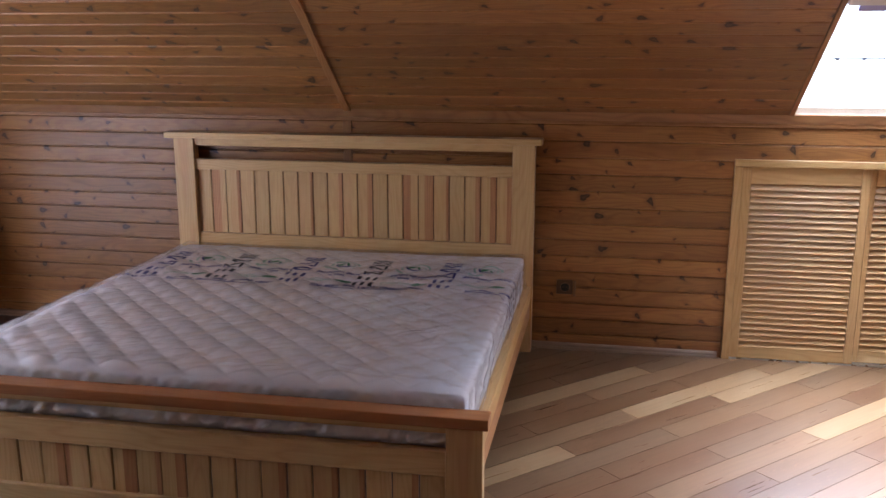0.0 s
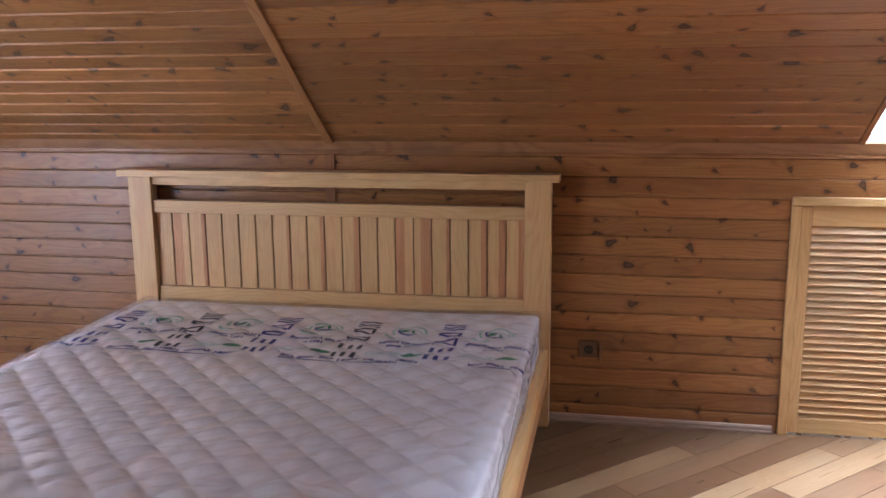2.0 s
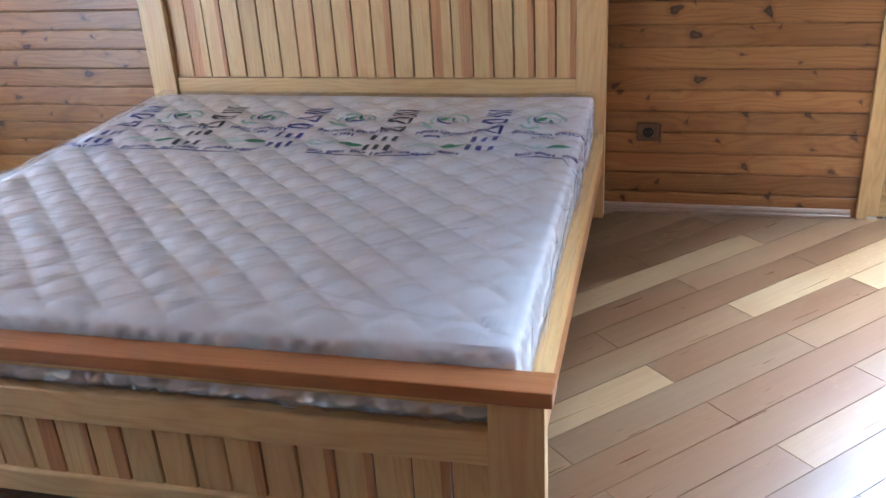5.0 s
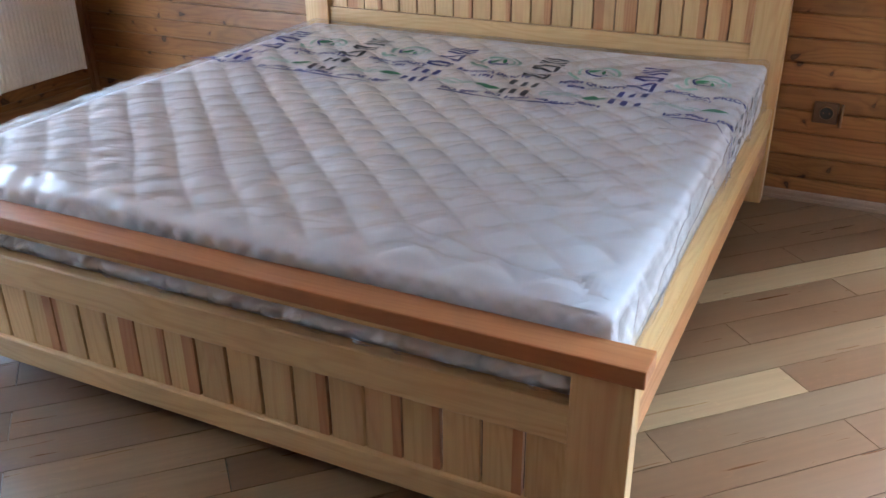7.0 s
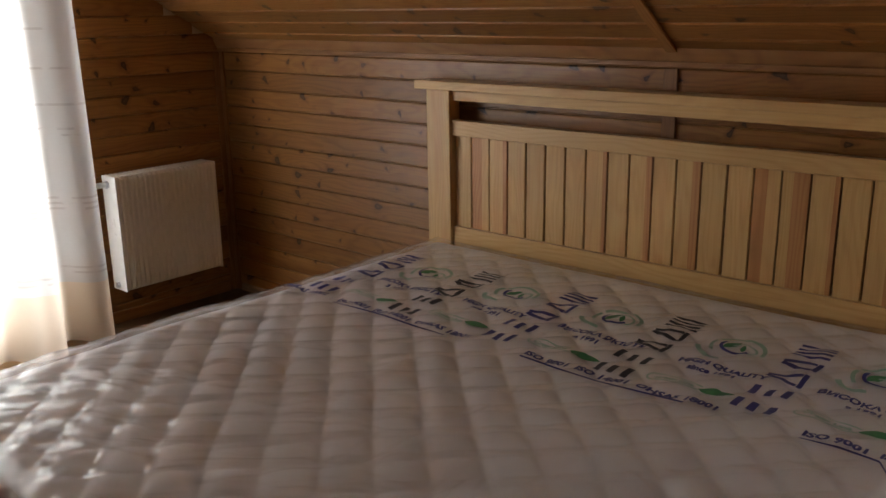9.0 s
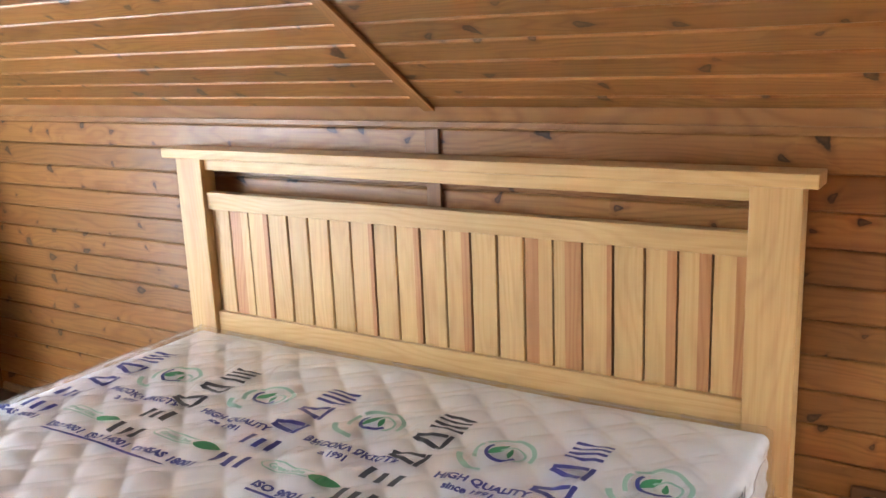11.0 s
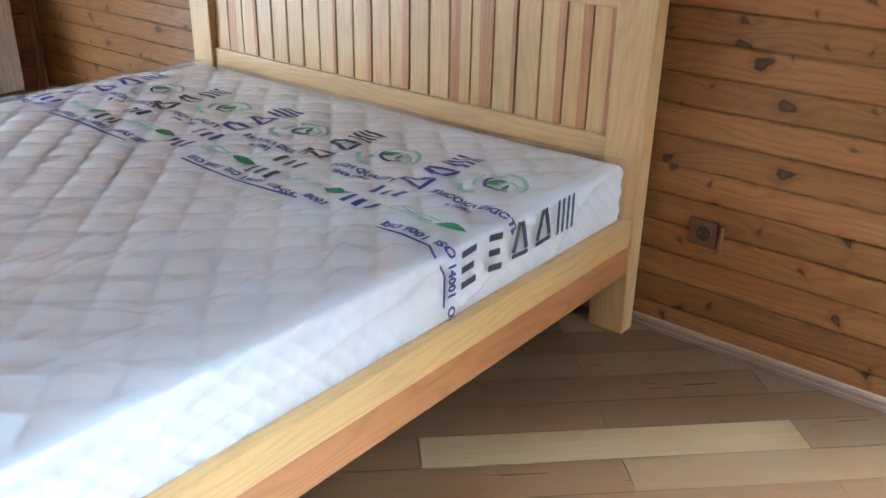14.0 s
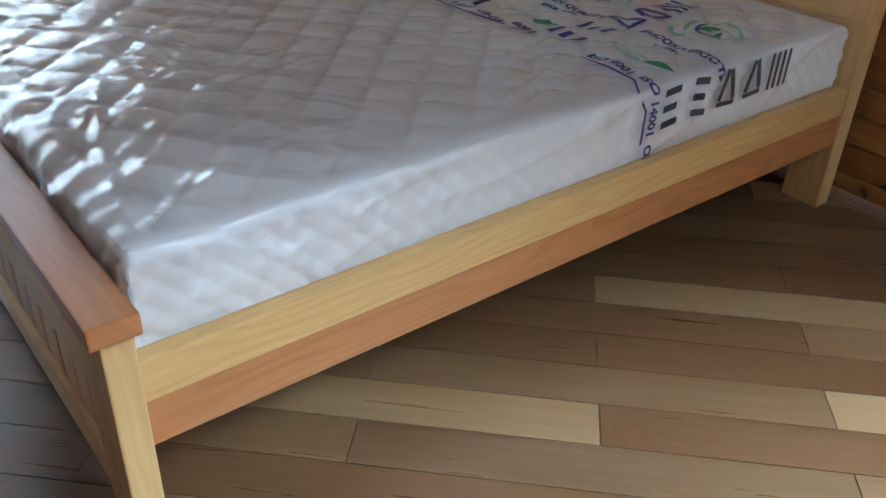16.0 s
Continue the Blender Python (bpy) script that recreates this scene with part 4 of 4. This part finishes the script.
def laid_sheet(wrap, nu, nv):
    """The mattress cover or the film over it, as one sheet over the top and down the four sides."""
    extra = 0.006 if wrap else 0.0
    hw, hl, r = MW + extra, YH + extra, MR + extra
    depth = (MTOP - MBOT) - 0.004
    tot_u, tot_v = hw - r + r * math.pi / 2 + depth - r, hl - r + r * math.pi / 2 + depth - r
    bm = bmesh.new()
    grid = []
    for i in range(nu + 1):
        u = -tot_u + 2 * tot_u * i / nu
        px, du = fold_pos(u, hw, r)
        row = []
        for j in range(nv + 1):
            v = -tot_v + 2 * tot_v * j / nv
            py, dv = fold_pos(v, hl, r)
            y = py + YM
            x = px
            d = max(du, dv)
            if d <= 0:
                z = film_top(x, y) if wrap else MTOP + swell(x, y) + 0.0275 * quilt(x, y)
            else:
                top = film_top(x, y) if wrap else MTOP + swell(x, y) + 0.0275 * quilt(x, y)
                z = max(MBOT + 0.001 + extra * 0.2, top - d)
                k = min(1.0, d / r)
                side = abs(math.sin(math.pi * (y + x + d) / 0.052) * math.sin(math.pi * (y + x - d) / 0.052)) ** 0.6
                run = y if du >= dv else x
                drape = max(0.0, 1 - 6 * abs(noise.noise((run * 2.4 + d * 5.0, d * 3 - run, 3.0)))) ** 2 + 0.6 * max(0.0, 1 - 5 * abs(noise.noise((run * 5.0 - d * 7.0, d * 5, 9.0)))) ** 2
                out = k * (0.007 * side if not wrap else 0.0080 + 0.009 * drape + 0.004 * noise.noise((run * 3.0, d * 7.0, 6.0)))
                if dv >= du and py < 0:
                    bulge = math.exp(-((z - 0.372) / 0.030) ** 2)
                    puff = 0.5 + 0.5 * math.sin(x * 75 + 2.5 * math.sin(x * 9) + 45 * d + 3 * noise.noise((x * 7, d * 20, 1.0)))
                    out += k * bulge * (0.030 + 0.018 * puff)
                    if wrap:
                        out += k * bulge * (0.010 * abs(noise.noise((x * 30 + 40 * d, d * 30, 2.0))) + 0.006 * max(0.0, noise.noise((x * 70, d * 60, 5.0))))
                if du >= dv:
                    x += math.copysign(out, px)
                if dv >= du:
                    y += math.copysign(out, py)
            row.append(bm.verts.new((x, y, z)))
        grid.append(row)
    for i in range(nu):
        for j in range(nv):
            bm.faces.new((grid[i][j], grid[i + 1][j], grid[i + 1][j + 1], grid[i][j + 1]))
    return bm


mattress = thing("mattress", "white quilted mattress still in clear plastic wrapping", "mattress", "", (0, 0, 0))
part("cover", laid_sheet(False, 380, 380), M_TICKING, mattress, "white diamond-quilted cover", True)
part("underside", box(-MW + 0.003, MW - 0.003, MY0 + 0.003, MY1 - 0.003, MBOT - 0.0005, MBOT + 0.03), M_TICKING, mattress)
wrapping = part("plastic_wrap", laid_sheet(True, 540, 540), M_FILM, mattress, "clear wrinkled polythene with printed band", True)


def on_film(u, v):
    """A place of the printed band: u across the bed and on down the side, v along it."""
    lift = 0.0026
    hw = MW + 0.006
    flat = hw - (MR + 0.006)
    if abs(u) <= flat:
        return u, v, film_top(u, v) + lift
    px, d = fold_pos(u, hw, MR + 0.006)
    out = 0.0110 * min(1.0, d / MR)
    return px + math.copysign(out, px), v, film_top(math.copysign(flat, u), v) - d + lift * 0.5


def print_shape(name, faces, mat, label=""):
    """Flat inked pieces, each a ring of (u, v) points, split finely and laid on the film."""
    bm = bmesh.new()
    for ring in faces:
        vs = [bm.verts.new((u, v, 0)) for u, v in ring]
        bm.faces.new(vs)
    for _ in range(2):
        long = [e for e in bm.edges if e.calc_length() > 0.02]
        if long:
            bmesh.ops.subdivide_edges(bm, edges=long, cuts=1, use_grid_fill=True)
    bmesh.ops.triangulate(bm, faces=bm.faces[:])
    for vert in bm.verts:
        vert.co = on_film(vert.co.x, vert.co.y)
    return part(name, bm, mat, wrapping, label)


def print_text(body, u, v, size, mat, name="print_text", shear=0.0):
    """Lettering that reads along +u with its head towards the head of the bed."""
    data = bpy.data.curves.new("lettering", "FONT")
    data.body, data.size, data.shear, data.resolution_u = body, size, shear, 2
    data.offset = size * 0.045
    tmp = new("lettering", data)
    me = bpy.data.meshes.new_from_object(tmp.evaluated_get(bpy.context.evaluated_depsgraph_get()))
    bpy.data.objects.remove(tmp)
    bpy.data.curves.remove(data)
    bm = bmesh.new()
    bm.from_mesh(me)
    bpy.data.meshes.remove(me)
    bmesh.ops.triangulate(bm, faces=bm.faces[:])
    for vert in bm.verts:
        vert.co = on_film(u + vert.co.x, v + vert.co.y)
    return part(name, bm, mat, wrapping)


def bar(u0, v0, u1, v1, w):
    """A straight stroke from one place to another."""
    d = Vector((u1 - u0, v1 - v0))
    n = Vector((-d.y, d.x)).normalized() * (w / 2)
    return [(u0 + n.x, v0 + n.y), (u0 - n.x, v0 - n.y), (u1 - n.x, v1 - n.y), (u1 + n.x, v1 + n.y)]


def arc(cu, cv, r, a0, a1, w, n=14):
    pts = [radians(a0 + (a1 - a0) * k / n) for k in range(n + 1)]
    return [[(cu + (r - w / 2) * math.cos(p), cv + (r - w / 2) * math.sin(p)), (cu + (r + w / 2) * math.cos(p), cv + (r + w / 2) * math.sin(p)),
             (cu + (r + w / 2) * math.cos(q), cv + (r + w / 2) * math.sin(q)), (cu + (r - w / 2) * math.cos(q), cv + (r - w / 2) * math.sin(q))] for p, q in zip(pts, pts[1:])]


def leaf(cu, cv, length, width, turn, n=10):
    top, bot = [], []
    for k in range(n + 1):
        f = k / n
        w = width / 2 * math.sin(math.pi * f ** 0.8)
        top.append((length * (f - 0.5), w))
        bot.append((length * (f - 0.5), -w))
    ring = top + bot[-2:0:-1]
    c, s = math.cos(radians(turn)), math.sin(radians(turn))
    return [(cu + c * x - s * y, cv + s * x + c * y) for x, y in ring]


def brand_marks(u, mat):
    """The maker's mark as five plain block shapes in a row along the bed."""
    for k in range(5):
        v = -0.715 + k * 0.097
        a, b, h, w = u - 0.045, u + 0.045, 0.031, 0.0165
        if k < 2:           # three short bars, one over another
            strokes = [bar(c, v - 0.027, c, v + 0.024 - 0.008 * (n == 1), w) for n, c in enumerate((a + w / 2, u, b - w / 2))]
        elif k < 4:         # hollow wedge
            strokes = [bar(a, v - 0.005, b - w, v - 0.026, w * 0.9), bar(a, v + 0.005, b - w, v + 0.026, w * 0.9), bar(b - w / 2, v - 0.033, b - w / 2, v + 0.033, w * 0.7)]
        else:               # four thin bars side by side
            strokes = [bar(a, v + d, b, v + d, 0.0105) for d in (-0.033, -0.011, 0.011, 0.033)]
        print_shape("brand_mark", strokes, mat)


COL = 0.346
for k in range(-3, 2):
    u = 0.262 + k * COL
    blue = k % 2 != 0
    brand_marks(u + 0.0, M_BLUEINK if blue else M_BLACKINK)
brand_marks(0.262 + 2 * COL + 0.018, M_BLACKINK)
for k in range(-4, 2):
    u = 0.262 + (k + 0.5) * COL + 0.008
    if u < -0.86:
        continue
    # round eco emblem
    emblem = arc(u, -0.412, 0.066, -10, 150, 0.011, 16) + arc(u, -0.412, 0.066, 160, 215, 0.010, 6)
    print_shape("emblem_ring", emblem, M_PALEGREEN)
    print_shape("emblem_swoosh", arc(u - 0.004, -0.405, 0.040, 150, 330, 0.009, 12), M_BLUEINK)
    print_shape("emblem_leaf", [leaf(u - 0.018, -0.402, 0.062, 0.026, 62), leaf(u + 0.014, -0.410, 0.040, 0.014, 100)], M_GREENINK)
    print_shape("emblem_swirl", arc(u + 0.018, -0.412, 0.030, -60, 170, 0.006, 12), M_PALEGREEN)
    print_shape("emblem_scroll", arc(u - 0.03, -0.438, 0.06, 195, 285, 0.014, 8), M_PALEGREEN)
    if k % 2 == 0:
        print_text("HIGH QUALITY", u - 0.088, -0.566, 0.032, M_BLUEINK)
        print_text("since 1991", u - 0.050, -0.600, 0.028, M_BLUEINK)
    else:
        print_text("ВИСОКА ЯКІСТЬ", u - 0.100, -0.566, 0.032, M_BLUEINK)
        print_text("з 1991", u - 0.030, -0.600, 0.028, M_BLUEINK)
    outline = arc(u - 0.085, -0.690, 0.018, 90, 270, 0.004, 8) + [bar(u - 0.085, -0.672, u + 0.03, -0.678, 0.004), bar(u - 0.085, -0.708, u + 0.03, -0.704, 0.004)]
    print_shape("leaf_capsule", outline, M_PALEGREEN)
    print_text("Green Line", u - 0.085, -0.698, 0.022, M_PALEGREEN)
    print_shape("green_leaf", [leaf(u + 0.07, -0.694, 0.085, 0.036, 4)], M_GREENINK)
for u in (-0.648, 0.043, 0.734):
    for du, body in ((0.0, "ISO 9001"), (0.148, "ISO 14001"), (0.312, "OHSAS 18001")):
        print_text(body, u + du, -0.785, 0.034, M_BLUEINK)
    print_shape("print_rule", [bar(u, -0.800, min(u + 0.44, 1.04), -0.800, 0.007)], M_BLUEINK)
print_text("OHSAS 18001", -0.90, -0.785, 0.034, M_BLUEINK)

# paper slip lying under the film by the foot end
slip = thing("paper_slip", "white paper slip tucked under the film on the mattress", "paper", "", (0, 0, 0))
bm = bmesh.new()
rows = []
for i in range(13):
    row = []
    for j in range(7):
        x, y = 0.735 + 0.150 * i / 12, -1.880 + 0.105 * j / 6
        row.append([x, y, MTOP + swell(x, y) + 0.0275 * quilt(x, y) + 0.0012])
    rows.append([bm.verts.new(p) for p in row])
for i in range(12):
    for j in range(6):
        bm.faces.new((rows[i][j], rows[i + 1][j], rows[i + 1][j + 1], rows[i][j + 1]))
ext = bmesh.ops.extrude_face_region(bm, geom=bm.faces[:])
bmesh.ops.translate(bm, vec=(0, 0, 0.0006), verts=[g for g in ext["geom"] if isinstance(g, bmesh.types.BMVert)])
bmesh.ops.recalc_face_normals(bm, faces=bm.faces[:])
part("sheet", bm, M_PAPER, slip)

# ---- cladding boards of the walls ----
def clad(wall, run, place, lengths):
    """Boards of the given runs on a wall; equal lengths share one mesh."""
    for key, centre in run:
        if key not in lengths:
            b = prism(board_profile(PITCH), -key / 2, key / 2)
            me = bpy.data.meshes.new("plank")
            b.to_mesh(me)
            b.free()
            me.materials.append(M_CLAD)
            lengths[key] = me
        ob = new("plank", lengths[key])
        ob.parent = wall
        ob.matrix_world = place(centre)


meshes = {}
run = []
for i in range(15):
    z = (i + 0.5) * PITCH - 0.001
    run.append((round(-0.026 - WEST, 3), ((WEST - 0.026) / 2, z)))
    if z < 1.0:
        run.append((round(1.935 + 0.026, 3), ((1.935 - 0.026) / 2, z)))
        if z > 0:
            run.append((round(EAST - 3.19, 3), ((EAST + 3.19) / 2, z)))
    else:
        run.append((round(EAST + 0.026, 3), ((EAST - 0.026) / 2, z)))
clad(wall_north, run, lambda c: Matrix.Translation((c[0], WALL_Y, c[1])) @ Matrix.Rotation(radians(90), 4, "X"), meshes)

run = []
for i in range(30):
    z = (i + 0.5) * PITCH - 0.001
    # each row runs from slope to slope, broken by the window
    y_n = WALL_Y if z < KNEE else WALL_Y - (z - KNEE) / RISE
    y_s = -4.6
    if y_n - y_s < 0.3:
        continue
    if WIN_Z0 - 0.03 < z < WIN_Z1 + 0.03:
        run.append((round(y_n - WIN_Y1, 3), ((y_n + WIN_Y1) / 2, z)))
        run.append((round(WIN_Y0 - y_s, 3), ((WIN_Y0 + y_s) / 2, z)))
    else:
        run.append((round(y_n - y_s, 3), ((y_n + y_s) / 2, z)))
run = [r for r in run if r[0] > 0.02]
clad(wall_west, run, lambda c: Matrix.Translation((WEST, c[0], c[1])) @ Matrix.Rotation(radians(90), 4, "Z") @ Matrix.Rotation(radians(90), 4, "X"), meshes)

# ---- laminate boards of the floor, at 45 degrees in a half bond ----
U0, V0, DU, DV = 0.045, 1.251, 0.463, 0.1165
ROOM = (WEST - 0.01, EAST + 0.01, SOUTH - 0.01, WALL_Y + 0.10)


def clip(poly, rect):
    x0, x1, y0, y1 = rect
    for axis, lim, sign in ((0, x0, 1), (0, x1, -1), (1, y0, 1), (1, y1, -1)):
        out = []
        for i, p in enumerate(poly):
            q = poly[(i + 1) % len(poly)]
            a, b = sign * (p[axis] - lim), sign * (q[axis] - lim)
            if a >= 0:
                out.append(p)
            if a * b < 0:
                f = a / (a - b)
                out.append((p[0] + f * (q[0] - p[0]), p[1] + f * (q[1] - p[1])))
        poly = out
        if len(poly) < 3:
            return []
    return poly


def board_mesh(bm, poly, top=0.0, low=-0.008, g=0.0011):
    """A board with a narrow open joint round it; poly is given anticlockwise."""
    cx, cy = sum(p[0] for p in poly) / len(poly), sum(p[1] for p in poly) / len(poly)
    def inset(p, d):
        v = Vector((p[0] - cx, p[1] - cy))
        return (p[0] - math.copysign(min(d, abs(v.x)), v.x), p[1] - math.copysign(min(d, abs(v.y)), v.y))
    rings = [[bm.verts.new((*inset(p, d), z)) for p in poly] for d, z in ((g, low), (g, top - 0.0006), (g, top))]
    for a, b in zip(rings, rings[1:]):
        for i in range(len(poly)):
            bm.faces.new((a[i], a[(i + 1) % len(poly)], b[(i + 1) % len(poly)], b[i]))
    bm.faces.new(rings[-1])


KNOWN_TONES = {(0, 1): "pale", (0, 0): "brown", (1, 1): "tan", (1, 0): "brown", (2, 1): "brown", (2, 0): "brown", (3, 1): "pale", (3, 0): "tan", (-1, 0): "brown", (-1, 1): "brown",
               (4, 1): "brown", (5, 0): "grey", (5, 1): "tan", (-2, 1): "brown", (-2, 0): "grey"}
tone_pick = random.Random(11)
R45 = Matrix.Rotation(radians(45), 4, "Z")
whole = None
rest = bmesh.new()
for j in range(-40, 75):
    v = V0 + j * DV
    # rows are counted down the diagonal; local frame: x along the board, y across it
    shift = 0.0 if j % 2 == 0 else DU
    for i in range(-12, 10):
        u = U0 + shift + i * 2 * DU
        corners = [(u - 2 * DU, -v), (u, -v), (u, -v + DV), (u - 2 * DU, -v + DV)]
        pts = [((a - b) * 0.70711, (a + b) * 0.70711) for a, b in corners]
        cut = clip(pts, ROOM)
        if not cut:
            continue
        cx, cy = (pts[0][0] + pts[2][0]) / 2, (pts[0][1] + pts[2][1]) / 2
        near = cy > -3.3 and cx < 3.4
        full = len(cut) == 4 and all(abs(p[0] - q[0]) + abs(p[1] - q[1]) < 1e-6 for p, q in zip(cut, pts))
        local = [((x - cx) * 0.70711 + (y - cy) * 0.70711, -(x - cx) * 0.70711 + (y - cy) * 0.70711) for x, y in cut]
        if not near:
            flat = bmesh.new()
            board_mesh(flat, cut)
            me = bpy.data.meshes.new("tmp")
            flat.to_mesh(me)
            flat.free()
            rest.from_mesh(me)
            bpy.data.meshes.remove(me)
            continue
        if full and whole is not None:
            me = whole
        else:
            bm = bmesh.new()
            board_mesh(bm, local)
            me = bpy.data.meshes.new("floor_board")
            bm.to_mesh(me)
            bm.free()
            me.materials.append(M_FLOOR)
            if full:
                whole = me
        ob = new("floor_board", me)
        ob.parent = floor
        tone = KNOWN_TONES.get((j, i)) or tone_pick.choice(("pale", "tan", "tan", "brown", "brown", "grey", "grey"))
        ob.material_slots[0].link = "OBJECT"
        ob.material_slots[0].material = M_FLOORS[tone]
        ob.matrix_world = Matrix.Translation((cx, cy, 0)) @ R45
tagged(part("floor_boards_far", rest, M_FLOOR, floor), kind="stuff")
